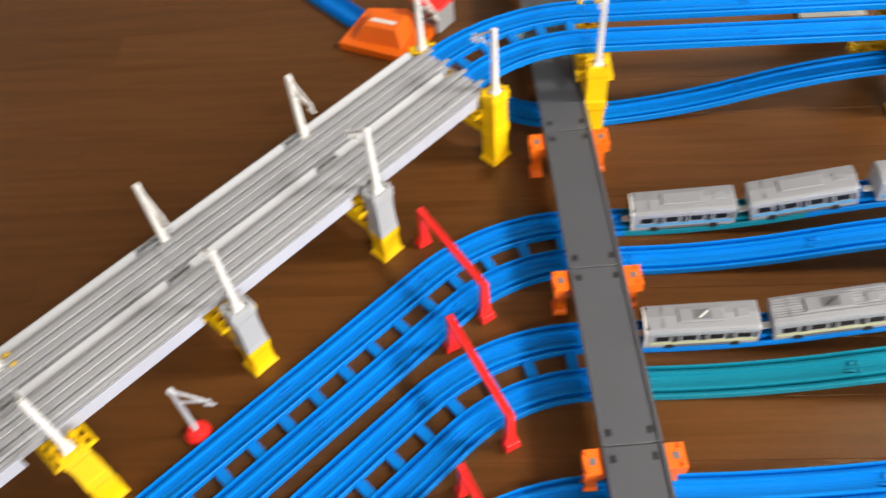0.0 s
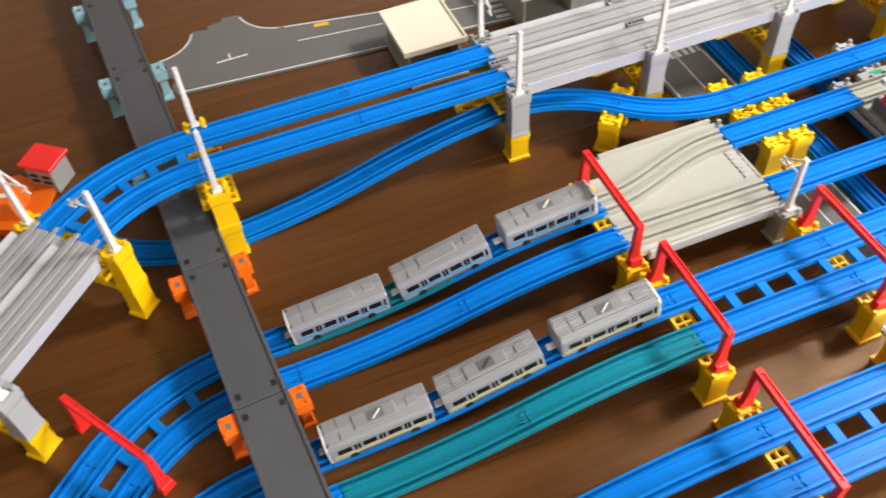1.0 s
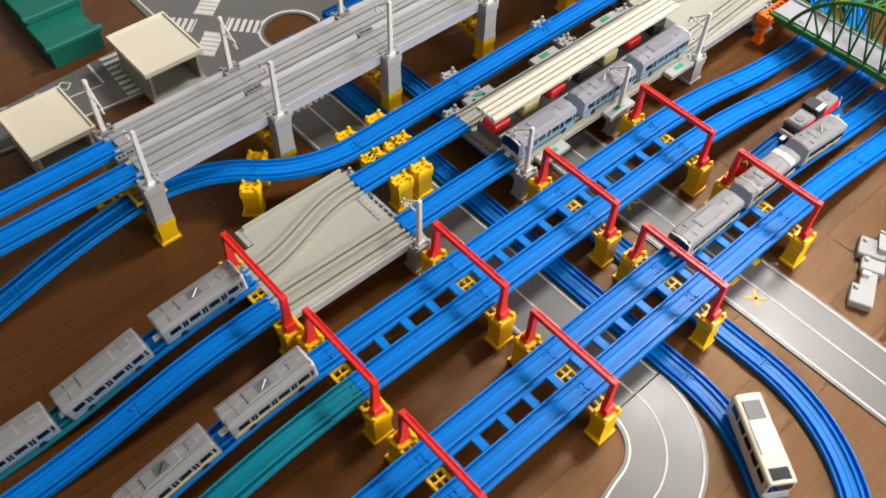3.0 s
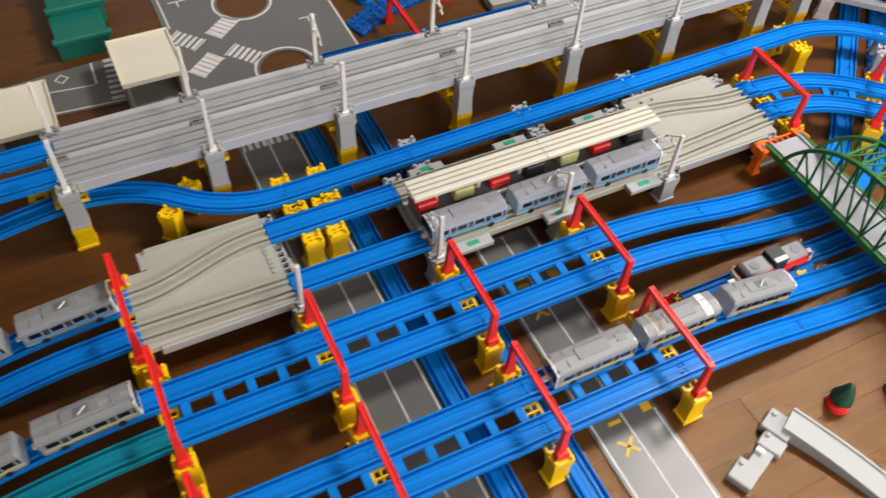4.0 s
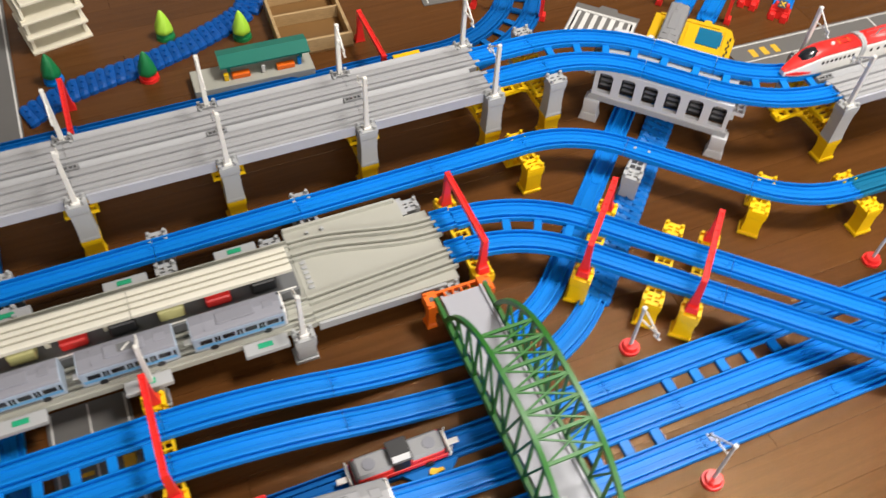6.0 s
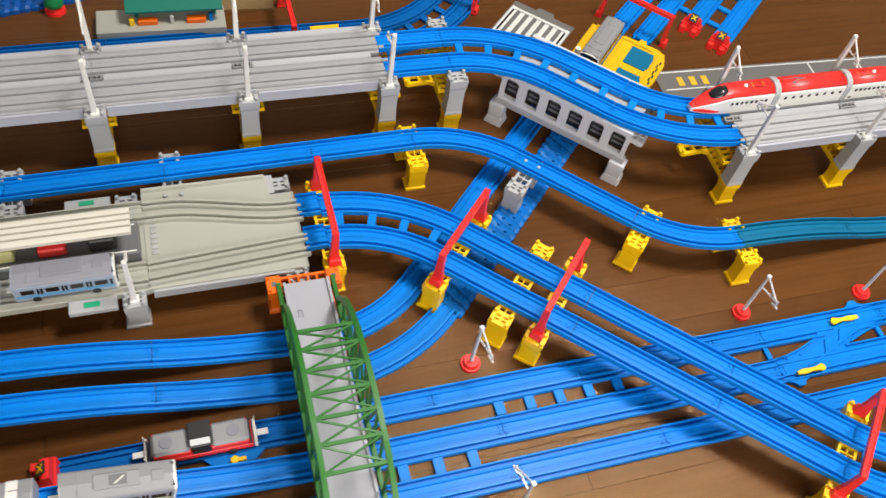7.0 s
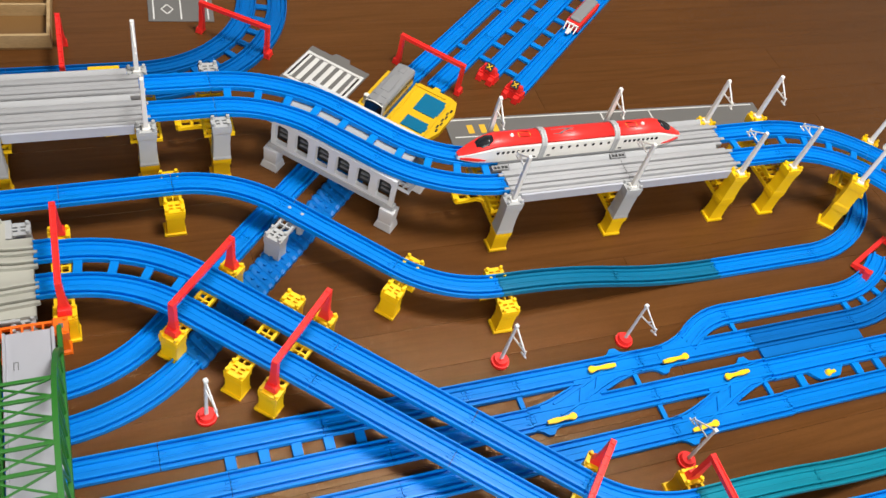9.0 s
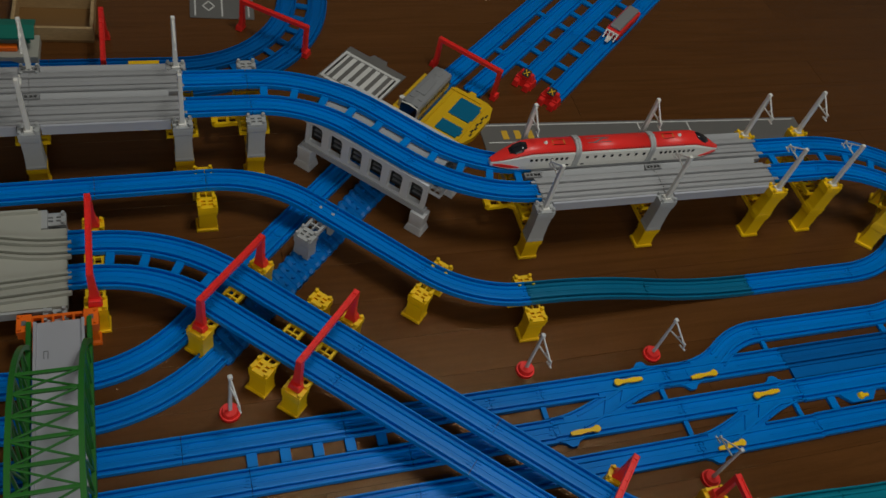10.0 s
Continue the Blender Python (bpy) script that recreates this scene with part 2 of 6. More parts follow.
def centreline(kind, a, b, dz, n, easing):
    """Points of a piece that starts at the origin and heads along +x. kind s: length a; kind c: radius a, b degrees to the left."""
    out = []
    for i in range(n + 1):
        u = i / n
        if kind == "s":
            x, y, h = a * u, 0.0, 0.0
        else:
            t = radians(b) * u
            sg = 1 if b > 0 else -1
            x, y, h = a * math.sin(abs(t)), sg * a * (1 - math.cos(t)), t
        if easing == "top":
            z = dz * u * u
        elif easing == "foot":
            z = dz * (1 - (1 - u) ** 2)
        else:
            z = dz * u
        out.append((x, y, z, h))
    return out


MESHES = {}


def piece_mesh(kind, a, b, dz, easing, profile, mat):
    key = (kind, round(a, 4), round(b, 2), round(dz, 4), easing, id(profile), mat.name)
    if key not in MESHES:
        n = 1 if kind == "s" and dz == 0 else 8 if kind == "s" else 10
        path = centreline(kind, a, b, dz, n, easing)
        x, y, z, h = path[0]
        path[0] = (x + 0.0004 * math.cos(h), y + 0.0004 * math.sin(h), z, h)
        x, y, z, h = path[-1]
        path[-1] = (x - 0.0004 * math.cos(h), y - 0.0004 * math.sin(h), z, h)
        bm = sweep(bmesh.new(), profile, path)
        me = bpy.data.meshes.new("track")
        bmesh.ops.recalc_face_normals(bm, faces=bm.faces[:])
        bm.to_mesh(me)
        bm.free()
        me.materials.append(mat)
        MESHES[key] = me
    return MESHES[key]


def clip_mesh(mat):
    """The click joint moulded at a track end: two small raised tabs and a tongue."""
    key = ("clip", mat.name)
    if key not in MESHES:
        bm = bx(0.0014, 0.0062, -0.0066, -0.0030, 0.0040, 0.0060, 0.0004)
        box(bm, 0.0014, 0.0062, 0.0030, 0.0066, 0.0040, 0.0060, 0.0004)
        box(bm, 0.0062, 0.0100, 0.0034, 0.0050, 0.0040, 0.0056, 0.0003)
        ob = link("joint_clip", bm, mat)
        MESHES[key] = ob.data
        bpy.data.objects.remove(ob)
    return MESHES[key]


def clips(ob, kind, a, b, dz, mat):
    shared("joint_clip", clip_mesh(mat), ob)
    end = ahead(Matrix.Identity(4), kind, a, b, dz) @ Matrix.Rotation(math.pi, 4, "Z")
    shared("joint_clip", clip_mesh(mat), ob, end)


def ahead(m, kind, a, b, dz):
    if kind == "s":
        return m @ Matrix.Translation((a, 0, dz))
    t = radians(b)
    sg = 1 if b > 0 else -1
    return m @ Matrix.Translation((a * math.sin(abs(t)), sg * a * (1 - math.cos(t)), dz)) @ Matrix.Rotation(t, 4, "Z")


WORDS = {PETROL: "petrol blue", BLUE: "bright blue", TEAL: "teal", GREY: "concrete-grey", DEEP: "deep blue"}


def single(x, y, z, heading, pieces, where, group, profile=RAIL):
    """A line of single track pieces. Piece: (kind, a, b, dz, easing, material). Returns the end pose."""
    m = pose(x, y, z, 0, 0, heading)
    for kind, a, b, dz, easing, mat in pieces:
        shape = "curved" if kind == "c" else "sloping" if dz else "straight"
        ob = new(("curved" if kind == "c" else "slope" if dz else "straight") + "_track", piece_mesh(kind, a, b, dz, easing, profile, mat))
        ob.matrix_basis = m
        if a > 0.05:
            clips(ob, kind, a, b, dz, mat)
        tagged(ob, f"{WORDS[mat]} {shape} toy track piece {where}", "toy track", group)
        m = ahead(m, kind, a, b, dz)
    return m


def double(x, y, z, heading, pieces, where, group, ties=True):
    """A line of double track pieces whose two beds are joined by short ties. Piece: (kind, a, b, dz, easing, material)."""
    m = pose(x, y, z, 0, 0, heading)
    for kind, a, b, dz, easing, mat in pieces:
        root = thing("double_track", m, f"{WORDS[mat]} {'curved ' if kind == 'c' else ''}double toy track {where}", "toy track", group)
        for sg in (1, -1):
            if kind == "s":
                me = piece_mesh("s", a, 0, dz, easing, RAIL, mat)
            else:
                me = piece_mesh("c", a - (sg if b > 0 else -sg) * GAUGE / 2, b, dz, easing, RAIL, mat)
            bed = shared("track_bed", me, root, Matrix.Translation((0, sg * GAUGE / 2, 0)))
            clips(bed, kind, a if kind == "s" else a - (sg if b > 0 else -sg) * GAUGE / 2, b, dz, mat)
        length = a if kind == "s" else a * abs(radians(b))
        if ties and length > 0.09:
            count = max(2, round(length / 0.043))
            for i in range(count):
                u = (i + 0.5) / count
                t = 0 if kind == "s" else radians(b) * u
                sg = 1 if b > 0 else -1
                px, py = (a * u, 0) if kind == "s" else (a * math.sin(abs(t)), sg * a * (1 - math.cos(t)))
                key = ("tie", mat.name)
                if key not in MESHES:
                    ob = link("tie", bx(-0.006, 0.006, -0.0112, 0.0112, 0.001, 0.0062, 0.0005), mat)
                    MESHES[key] = ob.data
                    bpy.data.objects.remove(ob)
                shared("tie", MESHES[key], root, pose(px, py, dz * u, 0, 0, math.degrees(t)))
        m = ahead(m, kind, a, b, dz)
    return m


def st(n=1.0, mat=None):
    return ("s", S * n, 0, 0, "", mat or BLUE)


def cv(r, deg, mat=None):
    return ("c", r, deg, 0, "", mat or BLUE)


def slope(dz, mats=None):
    """Two slope pieces, each a straight long, that ease out of the level and into it again."""
    a, b = mats or (BLUE, BLUE)
    return [("s", S, 0, dz / 2, "top", a), ("s", S, 0, dz / 2, "foot", b)]


# ---------------------------------------------------------------- piers, masts and gantries
def post_mesh(bm, y, z0, z1, foot):
    """One upright of a pier: slim and waisted, hollow on its inner side, with a lipped head and a toe plate at the foot of the lowest."""
    h = z1 - z0
    rows = [(z0, 0.0142, 0.0118), (z0 + 0.0035, 0.0142, 0.0118), (z0 + min(0.0070, h * 0.2), 0.0135, 0.0110), (z0 + h * 0.5, 0.0129, 0.0104),
            (z1 - 0.0140, 0.0132, 0.0106), (z1 - 0.0095, 0.0144, 0.0116), (z1, 0.0146, 0.0118)]
    i = -1 if y > 0 else 1
    rings = []
    for z, a, b in rows:
        rings.append([(-a, y - i * b, z), (a, y - i * b, z), (a, y + i * b, z), (a * 0.45, y + i * b, z), (a * 0.40, y + i * b * 0.25, z), (-a * 0.40, y + i * b * 0.25, z), (-a * 0.45, y + i * b, z), (-a, y + i * b, z)])
    loft(bm, rings)
    if foot:
        frustum(bm, -0.0014, y - i * 0.0012, z0, z0 + 0.0046, 0.0164, 0.0134, 0.0160, 0.0130, 0.0005)
    return bm


def cap_mesh(bm, y, z):
    """The studded head of an upright."""
    pockets = [[(sx * 0.0020, y + sy * 0.0016), (sx * 0.0090, y + sy * 0.0016), (sx * 0.0090, y + sy * 0.0050), (sx * 0.0020, y + sy * 0.0050)] for sx in (-1, 1) for sy in (-1, 1)]
    slab(bm, [(-0.0150, y - 0.0115), (0.0150, y - 0.0115), (0.0150, y + 0.0115), (-0.0150, y + 0.0115)], z - 0.0005, z + 0.0042, pockets)
    for sx in (-1, 1):
        for sy in (-1, 1):
            cone(bm, (sx * 0.0115, y + sy * 0.0082, z + 0.004), 0.0032, 0.0026, 0.0060, 8)
    return bm


def beam_mesh(bm, y0, y1, z, hw=0.011):
    """The open lattice beam that ties two uprights: one moulded plate with two rows of windows."""
    n = max(3, int(abs(y1 - y0) / 0.011))
    step = (y1 - y0) / n
    holes = []
    for i in range(n):
        a, b = y0 + step * i + 0.0013, y0 + step * (i + 1) - 0.0013
        for x0, x1 in ((-hw + 0.002, -0.0008), (0.0008, hw - 0.002)):
            holes.append([(x0, a), (x1, a), (x1, b), (x0, b)])
    return slab(bm, [(-hw - 0.002, y0), (hw + 0.002, y0), (hw + 0.002, y1), (-hw - 0.002, y1)], z - 0.0065, z, holes)


PIERS = {}


def pier(kind, x, y, heading, span, levels, label, group, caps=YELLOW, beams=(), z=0.0, arm=False):
    """A pier across a track: two uprights span apart from the middle, in stacked levels of (height, material), with caps and beams."""
    key = (kind, round(span, 4))
    at = pose(x, y, z, 0, 0, heading)
    if key in PIERS:
        ob = copy_thing(PIERS[key], at)
        ob["label"] = label
        return ob
    root = thing("bridge_pier", at, label, "toy pier", group)
    for sg in (-1, 1):
        z0 = 0.0
        for i, (h, mat) in enumerate(levels):
            part("post", post_mesh(bmesh.new(), sg * span, z0, z0 + h, i == 0), mat, root)
            z0 += h
        part("cap", cap_mesh(bmesh.new(), sg * span, z0), caps if not isinstance(caps, tuple) else caps[0], root)
    for bz, mat in beams:
        part("beam", beam_mesh(bmesh.new(), -span + 0.011, span - 0.011, bz, 0.022 if bz > 0.06 else 0.011), mat, root)
    if arm:
        bm = slab(bmesh.new(), [(-0.062, 0.004), (-0.058, 0.000), (-0.022, 0.002), (-0.012, -0.004), (-0.012, 0.028), (-0.022, 0.022), (-0.058, 0.024), (-0.062, 0.020)], 0.040, 0.0465, [[(-0.052, 0.006), (-0.038, 0.006), (-0.038, 0.018), (-0.052, 0.018)], [(-0.033, 0.006), (-0.018, 0.006), (-0.018, 0.018), (-0.033, 0.018)]])
        for y_ in (0.004, 0.020):
            cone(bm, (-0.058, y_, 0.0460), 0.0034, 0.0028, 0.0055, 8)
        part("side_bracket", bm, YELLOW, root, "yellow bracket between the uprights")
    PIERS[key] = root
    return root


MASTS = {}


def mast(x, y, z, heading, mat=None, stand=False, height=0.103, label="white plastic catenary mast with a bracket arm"):
    """A catenary mast: tapered pole, slanting strut and arm. stand: on a round red foot on the floor."""
    mat = mat or WHITE
    key = (mat.name, stand, height)
    at = pose(x, y, z, 0, 0, heading)
    if key in MASTS:
        ob = copy_thing(MASTS[key], at)
        ob["label"] = label
        return ob
    root = thing("catenary_mast", at, label, "catenary mast", "catenary masts")
    z0 = 0.0
    if stand:
        bm = cone(bmesh.new(), (0, 0, 0.0003), 0.0145, 0.0140, 0.005, 28)
        cone(bm, (0, 0, 0.0053), 0.0120, 0.0100, 0.006, 24)
        part("foot", bm, RED, root, "round red plastic foot")
        z0 = 0.012
    else:
        part("socket", bx(-0.006, 0.006, -0.006, 0.006, 0, 0.008, 0.0008), mat, root)
        z0 = 0.002
    part("pole", frustum(bmesh.new(), 0, 0, z0, height, 0.0026 if stand else 0.0038, 0.0024 if stand else 0.0036, 0.0017 if stand else 0.0029, 0.0017 if stand else 0.0029), mat, root)
    bm = bmesh.new()
    bar(bm, (0, 0, height - 0.002), (0.0, 0.032, height - 0.026), 0.0021)
    bar(bm, (0, 0, height - 0.027), (0.0, 0.032, height - 0.026), 0.0021)
    bar(bm, (0, 0.0325, height - 0.022), (0.0, 0.0335, height - 0.034), 0.0022)
    bar(bm, (0, 0.026, height - 0.0335), (0.0, 0.038, height - 0.0335), 0.0022)
    bar(bm, (-0.0006, 0.016, height - 0.0275), (-0.0006, 0.020, height - 0.018), 0.0019)
    box(bm, -0.0030, 0.0030, -0.0030, 0.0030, height - 0.0045, height + 0.001, 0.0008)
    part("bracket_arm", bm, mat, root)
    MASTS[key] = root
    return root


GANTRY = {}


def gantry(x, y, z, heading, half=0.066, height=0.069):
    """A red portal over two tracks: splayed legs on foot blocks and a box beam."""
    key = round(half, 4)
    at = pose(x, y, z, 0, 0, heading)
    if key in GANTRY:
        return copy_thing(GANTRY[key], at)
    root = thing("track_gantry", at, "red plastic portal gantry standing over the double track", "toy gantry", "red gantries")
    for sg in (-1, 1):
        bm = frustum(bmesh.new(), 0, sg * (half + 0.003), 0.0, 0.012, 0.0095, 0.0065, 0.0080, 0.0050)
        part("foot_block", bm, RED, root)
        bm = bmesh.new()
        rings = [[(-w, sg * half - 0.0035, q), (w, sg * half - 0.0035, q), (w, sg * half + 0.0035, q), (-w, sg * half + 0.0035, q)] for w, q in ((0.0075, 0.010), (0.0052, 0.030), (0.0042, height))]
        loft(bm, rings)
        part("leg", bm, RED, root)
    bm = bmesh.new()
    box(bm, -0.0042, -0.0022, -half - 0.004, half + 0.004, height - 0.008, height, 0.0004)
    box(bm, 0.0022, 0.0042, -half - 0.004, half + 0.004, height - 0.008, height, 0.0004)
    box(bm, -0.0025, 0.0025, -half - 0.004, half + 0.004, height - 0.0055, height - 0.002, 0)
    for i in range(9):
        y0 = -half + half * 2 * (i + 0.5) / 9
        box(bm, -0.0038, 0.0038, y0 - 0.001, y0 + 0.001, height - 0.007, height - 0.001, 0)
    part("beam", bm, RED, root)
    GANTRY[key] = root
    return root


# ---------------------------------------------------------------- the room
def room():
    bm = bx(-3.0, 4.6, -2.6, 3.0, -0.06, -0.014, 0)
    floor = tagged(link("floor", bm, FLOOR), "dark brown oiled wooden strip floor, glossy", "floor", kind="structure")
    for name, a in (("wall_west", (-3.12, -3.0, -2.72, 3.12)), ("wall_east", (4.6, 4.72, -2.72, 3.12))):
        tagged(link(name, bx(a[0], a[1], a[2], a[3], -0.06, 2.46, 0), PLASTER), "plain off-white plastered wall", "wall", kind="structure")
    bm = bx(-3.0, 0.3, -2.72, -2.6, -0.06, 2.46, 0)
    box(bm, 2.9, 4.6, -2.72, -2.6, -0.06, 2.46, 0)
    box(bm, 0.3, 2.9, -2.72, -2.6, -0.06, 0.6, 0)
    box(bm, 0.3, 2.9, -2.72, -2.6, 2.1, 2.46, 0)
    tagged(link("wall_south", bm, PLASTER), "plain off-white plastered wall with a wide window", "wall", kind="structure")
    bm = bx(-3.0, 0.1, 3.0, 3.12, -0.06, 2.46, 0)
    box(bm, 1.7, 4.6, 3.0, 3.12, -0.06, 2.46, 0)
    box(bm, 0.1, 1.7, 3.0, 3.12, -0.06, 0.85, 0)
    box(bm, 0.1, 1.7, 3.0, 3.12, 2.05, 2.46, 0)
    tagged(link("wall_north", bm, PLASTER), "plain off-white plastered wall with a window", "wall", kind="structure")
    tagged(link("ceiling", bx(-3.12, 4.72, -2.72, 3.12, 2.46, 2.54, 0), PLASTER), "plain white painted room ceiling", "ceiling", kind="structure")
    return floor


floor = room()

VZ, MZ, GZ = 0.1130, 0.0535, 0.0003   # undersides of the three track levels
VY = 0.0725                           # middle of the straight viaduct

# ---------------------------------------------------------------- the high viaduct


def fascia():
    bm = bmesh.new()
    box(bm, 0.016, S - 0.016, -0.0295, -0.0258, -0.0125, 0.006, 0.0005)
    box(bm, 0.016, S - 0.016, -0.0300, -0.0290, 0.003, 0.0065, 0.0003)
    return bm


GREYDECK = {}


def grey_deck(m):
    """One viaduct unit: a grooved grey deck with a pale side panel and dark joint blocks."""
    if "a" in GREYDECK:
        ob = copy_thing(GREYDECK["a"], m)
        return ob
    root = thing("viaduct_track", m, "concrete-grey plastic viaduct track with grooved deck and pale side panel", "toy track", "grey viaduct units")
    shared("deck", piece_mesh("s", S, 0, 0, "", GROOVED, GREY), root)
    part("side_panel", fascia(), LGREY, root, "pale grey side panel")
    band = [(0.0254, -0.004), (0.0254, 0.0030), (0.0338, 0.0100), (0.0352, 0.0100), (0.0352, -0.004)]
    part("parapet", loft(bmesh.new(), [[(x, y, z) for y, z in band] for x in (0.0155, S - 0.0155)]), BAND, root, "pale grey sloping parapet")
    for q in (0.0, ):
        holes = [[(q + w - 0.0022, 0.0272), (q + w + 0.0022, 0.0272), (q + w + 0.0022, 0.0325), (q + w - 0.0022, 0.0325)] for w in (-0.0095, -0.0035, 0.0035, 0.0095)]
        bm = slab(bmesh.new(), [(q - 0.0145, 0.0252), (q + 0.0145, 0.0252), (q + 0.0145, 0.0350), (q - 0.0145, 0.0350)], 0.0005, 0.0098, holes)
        part("joint_block", bm, MIDGREY, root, "grey latticed joint block")
    GREYDECK["a"] = root
    return root


def end_fingers(unit, at):
    """The deck ribs that reach over the next track at the end of a viaduct stretch."""
    if "finger" not in GREYDECK:
        ob = link("rib_end", bx(-0.009, 0.0, -0.0029, 0.0029, 0.0050, 0.0094, 0.0006), GREY)
        GREYDECK["finger"] = ob.data
        bpy.data.objects.remove(ob)
    for y in (-0.0150, 0.0150):
        shared("rib_end", GREYDECK["finger"], unit, at @ Matrix.Translation((0, y, 0)))


def grey_run(x, y, z, heading, count, stretch=1.0):
    m = pose(x, y, z, 0, 0, heading) @ Matrix.Diagonal((stretch, 1, 1, 1))
    for i in range(count):
        near = m @ Matrix.Translation((S * i, -GAUGE / 2, 0))
        far = m @ Matrix.Translation((S * i, GAUGE / 2, 0))
        near_unit = grey_deck(near)
        far_unit = grey_deck(far)
        for unit in (near_unit, far_unit):
            if i == 0:
                end_fingers(unit, Matrix.Identity(4))
            if i == count - 1:
                end_fingers(unit, Matrix.Translation((S + 0.009, 0, 0)))
    return m @ Matrix.Translation((S * count, 0, 0))


ON_V = "on tall viaduct piers"
grey_run(0.0, VY, VZ, 0, 6)
WV = pose(0.0, VY, VZ, 0, 0, 180.4)
for sg in (1, -1):
    q = WV @ Vector((0, sg * 0.03, 0))
    single(q.x, q.y, VZ, 180.4, [st(), st()], ON_V, "viaduct tracks")
q = WV @ Vector((2 * S, 0, 0))
m = double(q.x, q.y, VZ, 180.4, [cv(0.245, 46.4)], ON_V, "viaduct tracks")
LV = m.copy()
m = LV @ Matrix.Translation((4 * S, 0, 0)) @ Matrix.Rotation(math.pi, 4, "Z")
e = m.translation
grey_run(e.x, e.y, VZ, 46.8, 4)

single(6 * S, VY - 0.03, VZ, 0, [st(0.5)], ON_V, "viaduct tracks")
single(6 * S, VY + 0.03, VZ, 0, [st(0.5)], ON_V, "viaduct tracks")
m = double(6.5 * S, VY, VZ, 0, [cv(0.245, -45), st(0.5), cv(0.245, 45)], ON_V, "viaduct tracks")
RV = m.copy()
m = grey_run(RV.translation.x, RV.translation.y, VZ, 0, 2, 1.022)
RE = m.translation.copy()
double(RE.x, RE.y, VZ, 0, [st(0.5), cv(0.245, -45), cv(0.245, -45)], ON_V, "viaduct tracks", ties=True)

# viaduct piers with their masts
TALL = [(0.044, YELLOW), (0.0685, STONE)]
YTALL = [(0.055, YELLOW), (0.0575, YELLOW)]
PSPAN = 0.0635
VLABEL = "tall viaduct pier of grey blocks stacked on yellow blocks"
YLABEL = "tall viaduct pier of stacked yellow plastic blocks"


def vpier(x, y, heading, yellow=False, masts=True, far_mast=True):
    if yellow:
        pier("ytall", x, y, heading, PSPAN, YTALL, YLABEL, "viaduct piers", beams=((0.053, YELLOW), (0.082, YELLOW)))
    else:
        pier("tall", x, y, heading, PSPAN, TALL, VLABEL, "viaduct piers", caps=STONE, beams=((0.044, YELLOW), (0.080, YELLOW)), arm=True)
    if masts:
        for sg in (-1, 1):
            if sg == 1 and not far_mast:
                continue
            p = pose(x, y, 0, 0, 0, heading) @ Vector((0, sg * (PSPAN + 0.001), 0.112))
            mast(p.x, p.y, p.z, heading + (0 if sg < 0 else 180))


for i in range(7):
    vpier(i * S, VY, 0)
vpier(6.5 * S + 0.004, VY, 0, masts=False)
vpier(-0.421, 0.060, 1, yellow=True)
vpier(-0.600, -0.006, 47, yellow=True)
for i in (1, 2, 3):
    vpier(-0.600 - i * 0.1400, -0.004 - i * 0.1570, 47, yellow=i == 3)
vpier(RV.translation.x, RV.translation.y, 0)
vpier(RV.translation.x + S * 1.022, RV.translation.y, 0)
vpier(RE.x, RE.y, 0, yellow=True)
vpier(RE.x + S * 0.54, RE.y, 0, yellow=True)
vpier(RE.x + S * 0.5 + 0.173, RE.y - 0.072, -45, yellow=True)

# ---------------------------------------------------------------- the single line that climbs from the floor
SY = -0.070
ON_S = "of the winding single line"
single(0.0, 0.046, MZ, 184, [("s", S, 0, -(MZ - GZ) / 2, "top", BLUE), ("s", S, 0, -(MZ - GZ) / 2, "foot", BLUE), cv(0.215, -49), st(), st(), st()], "that climbs from the floor", "single line")
single(0.0, 0.046, MZ, 0, [cv(0.215, -43), cv(0.215, 43.7), st(), st(), st(), st(), st(0.75), cv(0.215, -45.7), st(0.955), cv(0.215, 45)] + slope(-(MZ - GZ), (PETROL, PETROL)) + [st(), cv(0.215, 45), cv(0.215, 45)], ON_S, "single line")
LOW = [(MZ - 0.0045, YELLOW)]
LOWG = [(MZ - 0.0045, STONE)]


def spier(x, y, heading, span=0.031, grey=False):
    if grey:
        pier("lowgrey", x, y, heading, span, LOWG, "short grey plastic pier block pair under the single line", "low piers", caps=STONE, beams=((MZ - 0.002, STONE),))
    else:
        pier("low", x, y, heading, span, LOW, "short yellow plastic pier block pair under raised track", "low piers", beams=((MZ - 0.002, YELLOW),))


spier(0.147, -0.010, -43)
for x in (0.30, 0.36):
    spier(x, SY, 0)
spier(0.52, SY, 0, grey=True)
spier(0.735, SY, 0, grey=True)
spier(0.95, SY, 0, grey=True)
spier(1.315, -0.068, 0)
spier(1.476, -0.153, -45, grey=True)
spier(1.626, -0.284, -45)
spier(1.772, -0.334, 0)

# ---------------------------------------------------------------- the station level: turnout plates, platform, tracks
PY0, PY1 = -0.175, -0.235


